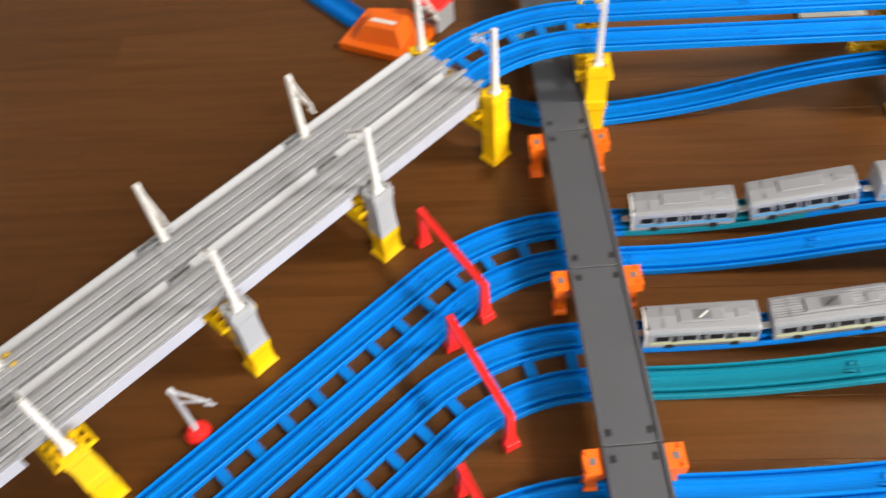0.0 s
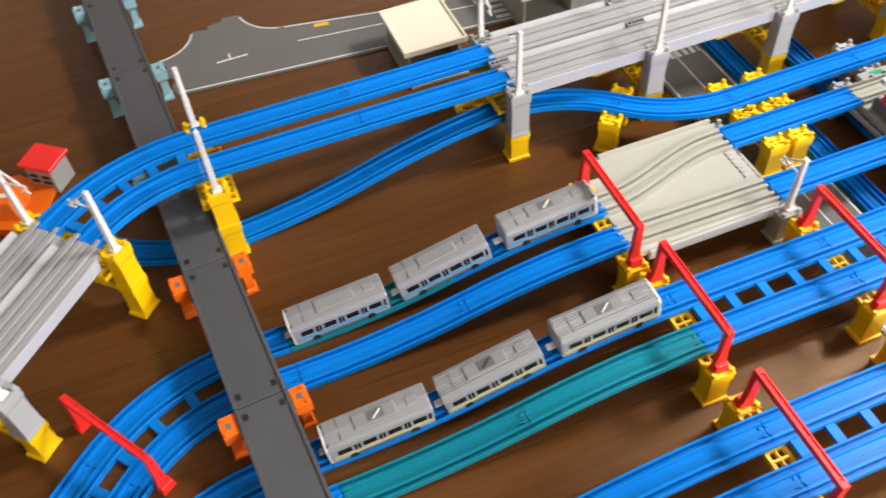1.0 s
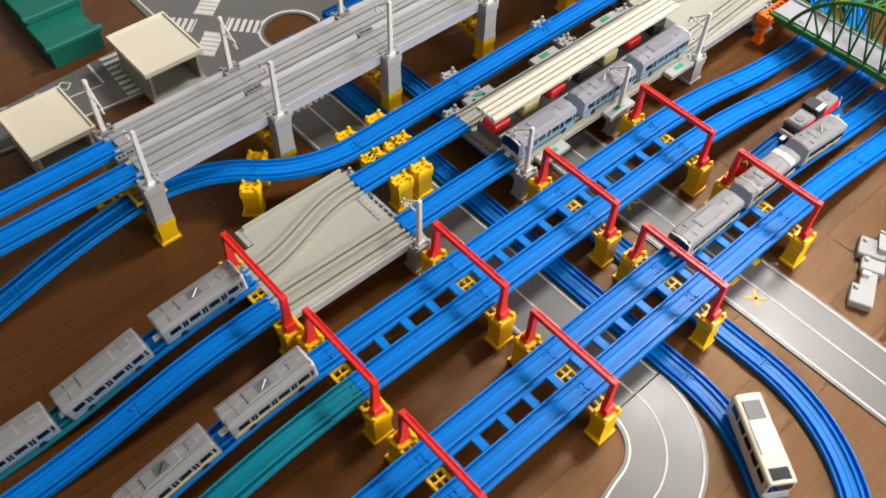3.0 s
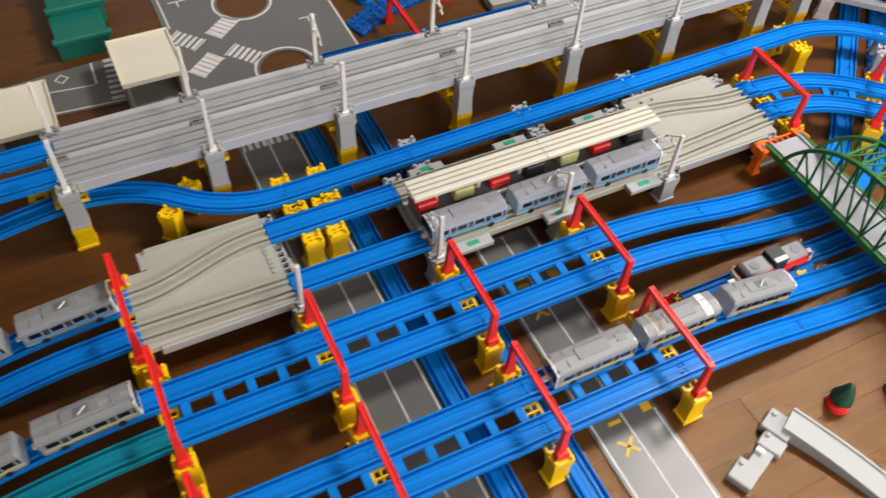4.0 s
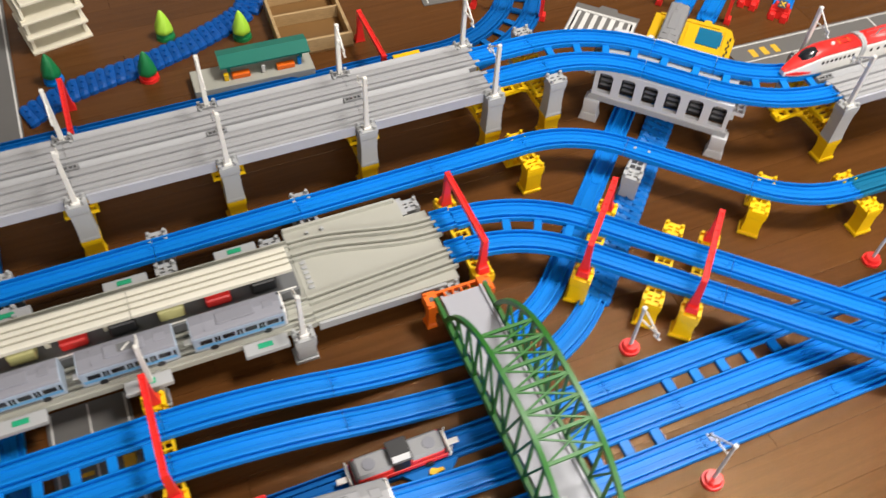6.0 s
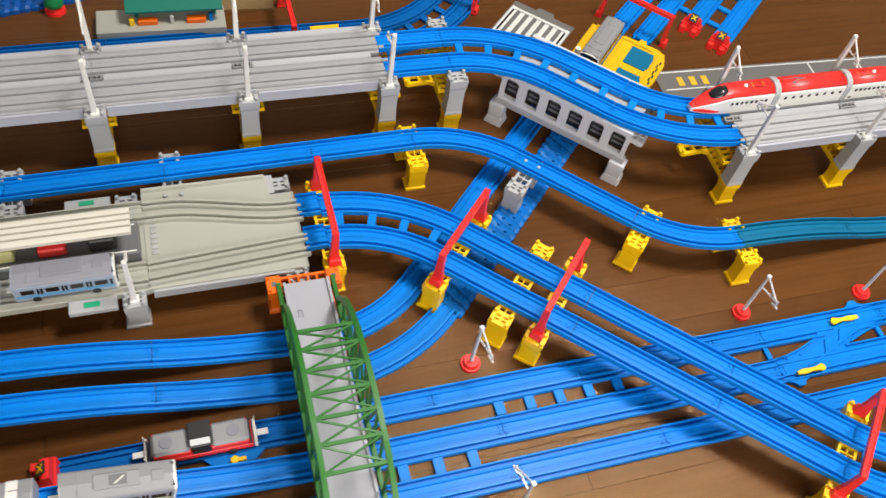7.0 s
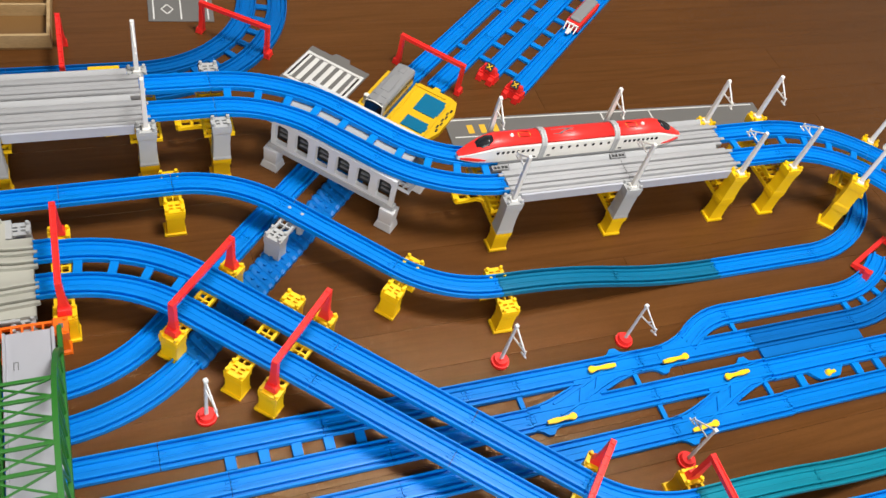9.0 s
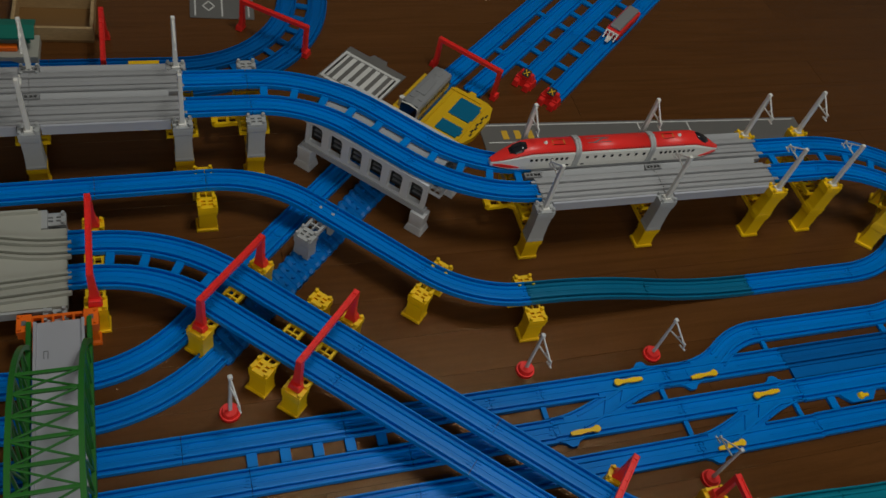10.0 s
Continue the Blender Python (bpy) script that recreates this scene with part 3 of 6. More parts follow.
def turnout_plate(x0, flip, label):
    """A flat plate with raised rail edges: one straight track and one that swings across to the outer side."""
    root = thing("turnout_plate", pose(x0, 0, MZ - 0.0035, 0, 0, 0), label, "turnout plate", "turnout plates")
    L = 0.212
    fx = (lambda x: L - x) if flip else (lambda x: x)
    pts = [(0, -0.262), (L, -0.262), (L, -0.092), (0.034, -0.092), (0.034, -0.128), (0, -0.128)]
    bm = slab(bmesh.new(), [(fx(x), y) for x, y in pts], -0.006, 0.0040)
    part("plate", bm, BEIGE, root)
    rib = [(-0.0027, 0.0), (-0.0021, 0.0064), (0.0021, 0.0064), (0.0027, 0.0)]

    def rail(f, x0, x1):
        n = 16
        path = []
        for i in range(n + 1):
            x = x0 + (x1 - x0) * i / n
            path.append((fx(x), f(x), 0.0036, 0.0))
        return sweep(bmesh.new(), rib, path)

    ease = lambda u: u * u * (3 - 2 * u)
    start, low = (-0.165, -0.227) if flip else (PY0, PY1)
    turn = lambda x: ease(min(1, max(0, (x - 0.01) / (L - 0.03))))
    swing = lambda x: start + (-0.135 - start) * turn(x)
    lower = lambda x: low + (-0.239 - low) * x / L
    for off in (-0.0168, -0.0072, 0.0072, 0.0168):
        part("rail_edge", rail(lambda x: lower(x) + off, -0.006, L - 0.001), BEIGE, root)
        part("rail_edge", rail(lambda x: swing(x) + off, -0.006, L - 0.001), BEIGE, root)
    part("border_strip", rail(lambda x: -0.0955, 0.038, L - 0.001), BEIGE, root)
    part("lower_skirt", bx(min(fx(0.02), fx(L - 0.004)), max(fx(0.02), fx(L - 0.004)), -0.2665, -0.2622, -0.012, 0.003, 0.0005), STONE, root, "pale grey side skirt")
    for i in range(7):
        q = -0.150 - 0.009 * i
        bm = bmesh.new()
        box(bm, fx(L - 0.012) - 0.004, fx(L - 0.012) + 0.004, q - 0.0028, q + 0.0028, 0.0038, 0.0062, 0.0004)
        part("clip", bm, STONE, root, "small light grey clip")
    for y, q in ((-0.240, L - 0.003), (-0.135, L - 0.003), (-0.108, 0.036)):
        bm = bmesh.new()
        box(bm, fx(q) - 0.010, fx(q) + 0.010, y - 0.017, y + 0.017, -0.008, 0.0034, 0.0006)
        part("connector", bm, STONE, root, "light grey connector block")
    return root


turnout_plate(0.034, False, "warm-grey turnout plate where two lines part for the station")
turnout_plate(0.905, True, "warm-grey turnout plate where the station lines meet again")
single(0.246, -0.135, MZ, 0, [st(0.98)], "leading into the station", "station tracks")
single(0.246, -0.240, MZ, 0, [st(0.98)], "leading into the station", "station tracks")


def station(x0, x1):
    root = thing("station_platform", pose(0, 0, MZ - 0.004, 0, 0, 0), "grey island station platform with a long cream canopy between two tracks", "station")
    bm = bx(x0, x1, -0.262, -0.112, -0.008, 0.0035, 0.0008)
    part("base", bm, BEIGE, root)
    for y in (-0.135, -0.240):
        me = piece_mesh("s", x1 - x0, 0, 0, "", RAIL, BEIGE)
        shared("track_bed", me, root, Matrix.Translation((x0, y, 0.0036)))
    bm = bx(x0 + 0.006, x1 - 0.006, -0.2135, -0.1615, 0.0036, 0.024, 0.0012)
    part("platform", bm, DARKGREY, root, "dark grey platform surface")
    for y in (-0.2095, -0.1655):
        part("edge_line", bx(x0 + 0.01, x1 - 0.01, y - 0.001, y + 0.001, 0.0241, 0.0247, 0), WHITE, root, "white platform edge line")
    for i in range(6):
        x = x0 + 0.04 + (x1 - x0 - 0.08) * i / 5
        bm = frustum(bmesh.new(), x, -0.1875, 0.024, 0.058, 0.0035, 0.003, 0.003, 0.003)
        part("canopy_post", bm, CREAM, root)
    prof = [(-0.0205, 0.0), (-0.0205, 0.006)]
    for i in range(4):
        u = -0.0150 + 0.030 * i / 3
        prof += [(u - 0.0032, 0.0070), (u + 0.0032, 0.0070), (u + 0.0040, 0.0018), (u + 0.0060, 0.0018)]
    prof = prof[:-2] + [(0.0205, 0.006), (0.0205, 0.0)]
    xm = (x0 + x1) / 2
    for a, b in ((x0 - 0.004, xm - 0.0006), (xm + 0.0006, x1 - 0.012)):
        bm = sweep(bmesh.new(), prof[::-1], [(a, -0.1875, 0.058, 0.0), (b, -0.1875, 0.058, 0.0)])
        part("canopy_roof", bm, IVORY, root, "ribbed ivory canopy roof")
    for i, (mat, lab) in enumerate(((RED, "red vending box"), (KIOSK, "pale yellow kiosk"), (RED, "red bench"), (BLACK, "dark stair block"), (KIOSK, "pale yellow kiosk"), (RED, "red bench"), (BLACK, "dark stair block"))):
        x = x0 + 0.022 + (x1 - x0 - 0.06) * i / 6.2
        part("platform_fitting", bx(x - 0.018, x + 0.016, -0.203, -0.174, 0.0242, 0.046 if mat != RED else 0.040, 0.002), mat, root, lab)
    for i in range(3):
        x = x0 + 0.065 + i * 0.155
        for y0, y1 in ((-0.282, -0.2625), (-0.1115, -0.095)):
            part("ledge", bx(x - 0.030, x + 0.030, y0, y1, -0.004, 0.0045, 0.0008), STONE, root)
            part("sign", bx(x - 0.011, x + 0.009, (y0 + y1) / 2 - 0.004, (y0 + y1) / 2 + 0.004, 0.0046, 0.0056, 0.0003), SGREEN, root, "small green printed label")
    return root


station(0.458, 0.905)
GREYLOW = [(MZ - 0.010, STONE)]
for x in (0.250, 0.466, 0.681, 0.884, 1.100):
    ob = pier("stationpost", x, -0.188, 0, 0.083, GREYLOW, "grey plastic pier pair carrying the station level", "station piers", caps=STONE, beams=((MZ - 0.014, STONE),))
    if x < 1.0:
        mast(x, -0.2715, MZ - 0.008, 0, height=0.092)
for x in (0.306, 0.345):
    pier("stationyellow", x, -0.135, 0, 0.031, [(MZ - 0.0045, YELLOW)], "short yellow plastic pier block pair under the station line", "low piers", beams=((MZ - 0.002, YELLOW),))

# the two lines that fall away from the station to the floor, and curve off
single(0.034, PY0, MZ, 180, slope(-(MZ - GZ), (BLUE, TEAL)), "falling to the floor", "western slopes")
single(0.034, PY1, MZ, 180, slope(-(MZ - GZ)), "falling to the floor", "western slopes")
m = double(0.034 - 2 * S, -0.205, GZ, 180, [("s", 0.055, 0, 0, "", BLUE), cv(0.245, 45), st(), st(), st()], "on the floor", "western curves")

# ---------------------------------------------------------------- the two double lines on low piers
GX = [0.037, 0.2505, 0.464, 0.6785]
for y, mats in ((-0.372, (BLUE, TEAL)), (-0.557, (BLUE, BLUE))):
    double(GX[0], y, MZ, 0, [st(), st(), st()], "on low yellow piers", "raised double line")
    for sg in (1, -1):
        w = mats[0] if sg == 1 else mats[1]
        single(GX[0], y + sg * 0.03, MZ, 180, slope(-(MZ - GZ), (w, w)), "falling to the floor", "western slopes")
        turn = (-1.1 if sg > 0 else -1.8) if y > -0.5 else -0.3
        single(GX[0] + 3 * S, y + sg * 0.03, MZ, turn, slope(-(MZ - GZ)), "falling to the floor", "eastern slopes")
    double(GX[0] - 2 * S, y, GZ, 180, [("s", 0.058, 0, 0, "", BLUE), cv(0.245, 45), st(), st()], "on the floor", "western curves")
    for x in GX:
        pier("row", x, y, 0, 0.069, [(MZ - 0.0045, YELLOW)], "short yellow plastic pier pair under the double line", "low piers", beams=((MZ - 0.002, YELLOW),))
        gantry(x, y, MZ + 0.001, 0)
pier("row", 0.026, -0.205, 0, 0.069, [(MZ - 0.0045, YELLOW)], "short yellow plastic pier pair under the station approach", "low piers", beams=())
gantry(0.026, -0.205, MZ + 0.001, 0)
# gantries that stand on the floor over the western curves
gantry(-0.609, -0.253, GZ, 34)
gantry(-0.579, -0.410, GZ, 27.5)
gantry(-0.568, -0.583, GZ, 26)

# ---------------------------------------------------------------- the eastern branch: curve, long diagonal, curve
m = double(1.1495, -0.192, MZ, 0, [cv(0.245, -44)], "on low yellow piers", "eastern branch")
for sg in (1, -1):
    q = m @ Matrix.Translation((0, sg * 0.03, 0))
    single(q.translation.x, q.translation.y, MZ, -44, [st(), st(), st(0.814)], "on low yellow piers", "eastern branch")
D0 = m.copy()
m = D0 @ Matrix.Translation((2.814 * S, 0, 0))
m2 = double(m.translation.x, m.translation.y, MZ, -44, [cv(0.245, 44)], "on low yellow piers", "eastern branch")
for sg in (1, -1):
    q = m2 @ Matrix.Translation((0, sg * 0.03, 0))
    single(q.translation.x, q.translation.y, MZ, 0, slope(-(MZ - GZ), (TEAL, TEAL) if sg > 0 else (BLUE, BLUE)), "falling to the floor", "eastern branch")


def bpier(mm, with_gantry=True):
    e = mm.translation
    h = math.degrees(mm.to_euler().z)
    pier("row", e.x, e.y, h, 0.069, [(MZ - 0.0045, YELLOW)], "short yellow plastic pier pair under the eastern branch", "low piers", beams=((MZ - 0.002, YELLOW),))
    if with_gantry:
        gantry(e.x, e.y, MZ + 0.001, h)


single(1.118, -0.158, MZ, 0, [('s', 0.0315, 0, 0, '', BLUE)], "beside the plate", "eastern branch")
single(1.118, -0.218, MZ, 0, [('s', 0.0315, 0, 0, '', BLUE)], "beside the plate", "eastern branch")
bpier(pose(1.152, -0.195, 0))
bpier(D0 @ Matrix.Translation((0.017, 0.0, 0)))
bpier(D0 @ Matrix.Translation((0.121, 0.0, 0)), False)
bpier(D0 @ Matrix.Translation((0.175, 0.0, 0)))
bpier(D0 @ Matrix.Translation((0.605, 0, 0)))
bpier(pose(m2.translation.x + 0.006, m2.translation.y, 0))

# ---------------------------------------------------------------- lines on the floor, east
TX = GX[0] + 5 * S
for y, r, mats in ((-0.350, 0.215, BLUE), (-0.4155, 0.275, WAVE)):
    m = single(TX, y, GZ, 0, [cv(r, 45)], "on the floor", "floor loop")
    if mats is BLUE:
        single(m.translation.x, m.translation.y, GZ, 45, [st(), st(), st(0.62)], "on the floor under the viaduct", "floor loop")
    else:
        LOOP = m.copy()

# three parallel lines: siding, and the double line that goes on to the turnouts
SID, MID, NEAR = -0.474, -0.532, -0.595
single(0.768, SID, GZ, 0, [st(0.60, DEEP), st(1, DEEP), st(0.62), st(), st()], "of the siding on the floor", "siding")
double(TX, (MID + NEAR) / 2, GZ, 0, [st(), st(), st()], "on the floor", "floor double line", ties=False)
XA, XB, XC = TX + 3 * S, TX + 4 * S, TX + 5 * S
single(XA, NEAR, GZ, 0, [st()], "on the floor", "floor double line")
double(XC, (MID + NEAR) / 2, GZ, 0, [st(), st()], "on the floor", "floor double line", ties=False)


def tie_row(x0, x1, y0, y1, n):
    for i in range(n):
        x = x0 + (x1 - x0) * (i + 0.5) / n
        tagged(link("track_tie", bx(x - 0.007, x + 0.007, y0, y1, GZ, 0.006, 0.0005), BLUE), "flat blue plastic tie plate between two floor tracks", "track tie", "track ties")


tie_row(1.31, 1.53, MID + 0.0192, SID - 0.0192, 5)
tie_row(1.16, 1.30, NEAR + 0.0192, MID - 0.0192, 3)


def open_bed(bm, x0, x1, y, side, gap0, gap1):
    """A straight bed whose side wall on one side is left out between gap0 and gap1, where the other line joins."""
    low = [(side * u, w) for u, w in [(-0.019, 0.0), (-0.019, 0.0080), (-0.0185, 0.0086), (-0.0168, 0.0086), (-0.0163, 0.0024), (-0.0116, 0.0024), (-0.0110, 0.0080), (-0.0080, 0.0082), (-0.0072, 0.0044),
                                      (0.0072, 0.0044), (0.0080, 0.0076), (0.0108, 0.0076), (0.0114, 0.0052), (0.0190, 0.0052), (0.0190, 0.0)]]
    low = low if side < 0 else low[::-1]
    for a, b_, prof in ((x0 + 0.0004, gap0, RAIL), (gap0, gap1, low), (gap1, x1 - 0.0004, RAIL)):
        sweep(bm, prof, [(a, y, 0, 0), (b_, y, 0, 0)])
    return bm


def wall(bm, path, off, top, half=0.0011, foot=0.0):
    """A thin upright ridge along a path, off to its left."""
    return sweep(bm, [(off + half, foot), (off + half, top), (off - half, top), (off - half, foot)], path)


def junction(root, path, ya, yb, hole0=0.38, hole1=0.62, grooved=False):
    """The bed of the line that swings from one straight to the next: flat web, guide ridges, and side walls only along the gaps."""
    left = 1 if yb > ya else -1
    flat = [(0.0188, 0.0005), (0.0188, 0.0056), (0.0163, 0.0056), (0.0158, 0.0030), (0.0118, 0.0030), (0.0112, 0.0056)]
    flat = flat + [(-u, w) for u, w in flat[::-1]]
    n = len(path) - 1
    if grooved:
        bm = sweep(bmesh.new(), flat, path[1:int(n * 0.42) + 1])
        part("crossing_web", sweep(bm, RAIL, path[int(n * 0.42):]), BLUE, root)
        return
    part("crossing_web", sweep(bmesh.new(), flat, path[1:-1]), BLUE, root)
    part("side_wall", wall(bmesh.new(), path[1:int(n * hole0) + 1], left * 0.0178, 0.0086), BLUE, root)
    part("side_wall", wall(bmesh.new(), path[int(n * hole1):-1], -left * 0.0178, 0.0086), BLUE, root)
    for sg in (-1, 1):
        part("guide_rail", wall(bmesh.new(), path[int(n * 0.22):int(n * 0.80)], sg * 0.0098, 0.0078, 0.0014, 0.003), BLUE, root)


def lever_tab(root, x, y, sg):
    tab = [(x - 0.022, y), (x - 0.012, y + sg * 0.0035), (x - 0.005, y + sg * 0.0105), (x + 0.004, y + sg * 0.0105), (x + 0.010, y + sg * 0.0035), (x + 0.020, y)]
    part("lever_plate", slab(bmesh.new(), tab[::sg], 0.0005, 0.0066), BLUE, root)


def turnout(x0, x1, ya, yb):
    """A crossover between two straight lines, one moulded piece: both beds, the swinging bed, ties."""
    root = thing("crossover_turnout", pose(x0, 0, GZ, 0, 0, 0), "blue plastic crossover turnout joining two floor lines", "turnout", "turnouts")
    L = x1 - x0
    n = 28
    path = []
    for i in range(n + 1):
        u = i / n
        path.append((L * u, ya + (yb - ya) * u * u * (3 - 2 * u), 0.0, math.atan2((yb - ya) * 6 * u * (1 - u), L)))
    part("track_bed", open_bed(bmesh.new(), 0, L, ya, 1, L * 0.10, L * 0.58), BLUE, root)
    part("track_bed", open_bed(bmesh.new(), 0, L, yb, -1, L * 0.42, L * 0.90), BLUE, root)
    junction(root, path, ya, yb)
    x, y, _, h = path[n // 2]
    lean = 0.010
    rim = [(-0.019 - lean, -0.0085), (0.019 - lean, -0.0085), (0.019 + lean, 0.0085), (-0.019 + lean, 0.0085)]
    bm = slab(bmesh.new(), rim, 0.0056, 0.0088, [[(u * 0.90, v * 0.78) for u, v in rim]])
    bmesh.ops.transform(bm, matrix=pose(x, y, 0, 0, 0, math.degrees(h)), verts=bm.verts[:])
    part("frog_edge", bm, BLUE, root)
    lever_tab(root, L * 0.82, yb + 0.0188, 1)
    lever_tab(root, L * 0.11, ya - 0.0188, -1)
    for x in (-0.004, L - 0.020):
        part("tie", bx(x - 0.004, x + 0.004, ya + 0.0192, yb - 0.0192, 0.0006, 0.0058, 0.0004), BLUE, root)
    for at in (pose(0, ya, 0), pose(0, yb, 0), pose(L, ya, 0, 0, 0, 180), pose(L, yb, 0, 0, 0, 180)):
        shared("joint_clip", clip_mesh(BLUE), root, at)
    return root


def branch_turnout(x0, x1, y, start):
    """A turnout whose second line swings out to the north in two short arcs."""
    root = thing("branch_turnout", pose(x0, 0, GZ, 0, 0, 0), "blue plastic turnout where the north branch leaves the siding", "turnout", "turnouts")
    L, r, a = x1 - x0, 0.142, radians(36)
    path = []
    for i in range(15):
        q = a * i / 14
        path.append((start - x0 + r * math.sin(q), y + r * (1 - math.cos(q)), 0.0, q))
    x, yy = path[-1][:2]
    for i in range(1, 15):
        q = a - a * i / 14
        path.append((x + r * (math.sin(a) - math.sin(q)), yy + r * (math.cos(q) - math.cos(a)), 0.0, q))
    part("track_bed", open_bed(bmesh.new(), 0, L, y, 1, start - x0 + 0.020, start - x0 + 0.100), BLUE, root)
    part("side_wall", wall(bmesh.new(), path[1:13], 0.0178, 0.0086), BLUE, root)
    junction(root, path, y, yy, grooved=True)
    lever_tab(root, 0.034, y - 0.0188, -1)
    part("tie", bx(L - 0.024, L - 0.016, y + 0.0192, path[-1][1] - 0.0190, 0.0006, 0.0058, 0.0004), BLUE, root)
    for at in (pose(0, y, 0), pose(L, y, 0, 0, 0, 180), pose(path[-1][0], path[-1][1], 0, 0, 0, 180)):
        shared("joint_clip", clip_mesh(BLUE), root, at)
    return path[-1][0] + x0, path[-1][1]


single(1.675, SID, GZ, 0, [st((XA - 1.675) / S)], "of the siding on the floor", "siding")
turnout(XA, XB, MID, SID)
turnout(XB, XC, NEAR, MID)
bx0, by0 = branch_turnout(XB, XC, SID, 2.000)
XD = XC + S
m = single(bx0 + 0.0004, by0, GZ, 0, [st((XD - bx0) / S), cv(0.215, 45)], "leaving the siding", "north branch")
single(XC, SID, GZ, 0, [st(1, DEEP), cv(0.215 + by0 - SID, 45, DEEP)], "of the siding on the floor", "siding")
for q in (2, 12, 22, 33):
    ob = tagged(link("track_tie", bx(-0.0055, 0.0055, 0.2345 - 0.0002, 0.2345 + (by0 - SID - 0.0386), 0.0006, 0.0058, 0.0004), BLUE), "flat blue plastic tie plate between two floor tracks", "track tie", "track ties")
    ob.matrix_basis = pose(XD, by0 + 0.215, GZ, 0, 0, 180 + q)
# a red portal that lies on the floor beside the curve
ob = gantry(2.52, -0.35, 0.005, 0, 0.056, 0.038)
ob.matrix_basis = Matrix.Translation((2.546, -0.3795, 0.0135)) @ Matrix.Rotation(radians(23), 4, "Z") @ Matrix.Rotation(radians(-98), 4, "X") @ Matrix.Rotation(radians(90), 4, "Z")
ob["label"] = "small red plastic portal lying on its side on the floor"


def spoon():
    """A flat point lever: narrow tail, waist and a wide rounded finger end."""
    out = [(-0.024, -0.0026), (-0.010, -0.0040), (0.002, -0.0026), (0.012, -0.0032)]
    out += [(0.0185 + 0.0055 * math.cos(q), 0.0055 * math.sin(q)) for q in [radians(-110 + 220 * i / 10) for i in range(11)]]
    out += [(0.012, 0.0032), (0.002, 0.0026), (-0.010, 0.0040), (-0.024, 0.0026)]
    return slab(bmesh.new(), out, 0.0, 0.0032)


for x, y, turn in ((1.900, -0.475, 180), (2.030, -0.485, 3), (1.802, -0.543, 2), (2.021, -0.603, 4), (2.121, -0.5315, 183)):
    ob = tagged(link("point_lever", spoon(), YELLOW), "yellow plastic spoon-shaped point lever lying on the blue turnout", "point lever", "point levers")
    ob.matrix_basis = pose(x, y, 0.0100, 0, 0, turn)
for x, y, where in ((0.981, SID, "siding"), (2.289, MID, "main line")):
    root = thing("lever_box", pose(x, y - 0.0190, GZ), f"small blue lever plate with a yellow knob beside the {where}", "point lever", "point levers")
    part("plate", slab(bmesh.new(), [(-0.038, 0.0), (-0.020, -0.018), (0.020, -0.018), (0.038, 0.0)], 0.0004, 0.0070), BLUE, root)
    bm = cone(bmesh.new(), (0.0, -0.0095, 0.0070), 0.0062, 0.0050, 0.0045, 16)
    part("knob", box(bm, 0.002, 0.014, -0.0122, -0.0068, 0.0071, 0.0102, 0.0006), YELLOW, root, "yellow knob")
tie_row(2.21, 2.26, NEAR + 0.0195, MID - 0.0195, 1)
tie_row(2.33, 2.42, NEAR + 0.0195, MID - 0.0195, 2)
tagged(link("turnout_web", slab(bmesh.new(), [(XC + 0.004, MID + 0.020), (XD, MID + 0.020), (XD, SID - 0.0195), (XC + 0.004, SID - 0.0195)], 0.0006, 0.0052), DEEP), "deep blue flat plate between the siding and the main line", "turnout", "turnouts")


def buffer_stop(x, y, heading, sign=True):
    root = thing("buffer_stop", pose(x, y, GZ, 0, 0, heading), "red plastic buffer stop at the end of a track", "buffer stop", "buffer stops")
    bm = frustum(bmesh.new(), -0.004, 0, 0.0, 0.016, 0.012, 0.021, 0.009, 0.019)
    part("base", bm, RED, root)
    bm = frustum(bmesh.new(), -0.004, 0, 0.016, 0.030, 0.007, 0.017, 0.004, 0.013)
    part("board", bm, RED, root)
    for sg in (-1, 1):
        part("bumper", frustum(bmesh.new(), 0.011, sg * 0.0115, 0.0, 0.013, 0.007, 0.0065, 0.005, 0.005), RED, root)
    if sign:
        tilt = Matrix.Translation((0.0005, 0, 0.0305)) @ Matrix.Rotation(radians(42), 4, "Y")
        part("sign", box(bmesh.new(), -0.0078, 0.0078, -0.0078, 0.0078, 0.0, 0.0014, 0.0003, tilt), BLACK, root, "black sign plate with a yellow cross")
        bm = bmesh.new()
        for a in (45, -45):
            box(bm, -0.0066, 0.0066, -0.0009, 0.0009, 0.0015, 0.0020, 0, tilt @ Matrix.Rotation(radians(a), 4, "Z"))
        part("cross", bm, YELLOW, root, "yellow cross")
    return root


buffer_stop(0.762, SID, 180, sign=True)

# ---------------------------------------------------------------- white girder bridge under the viaduct


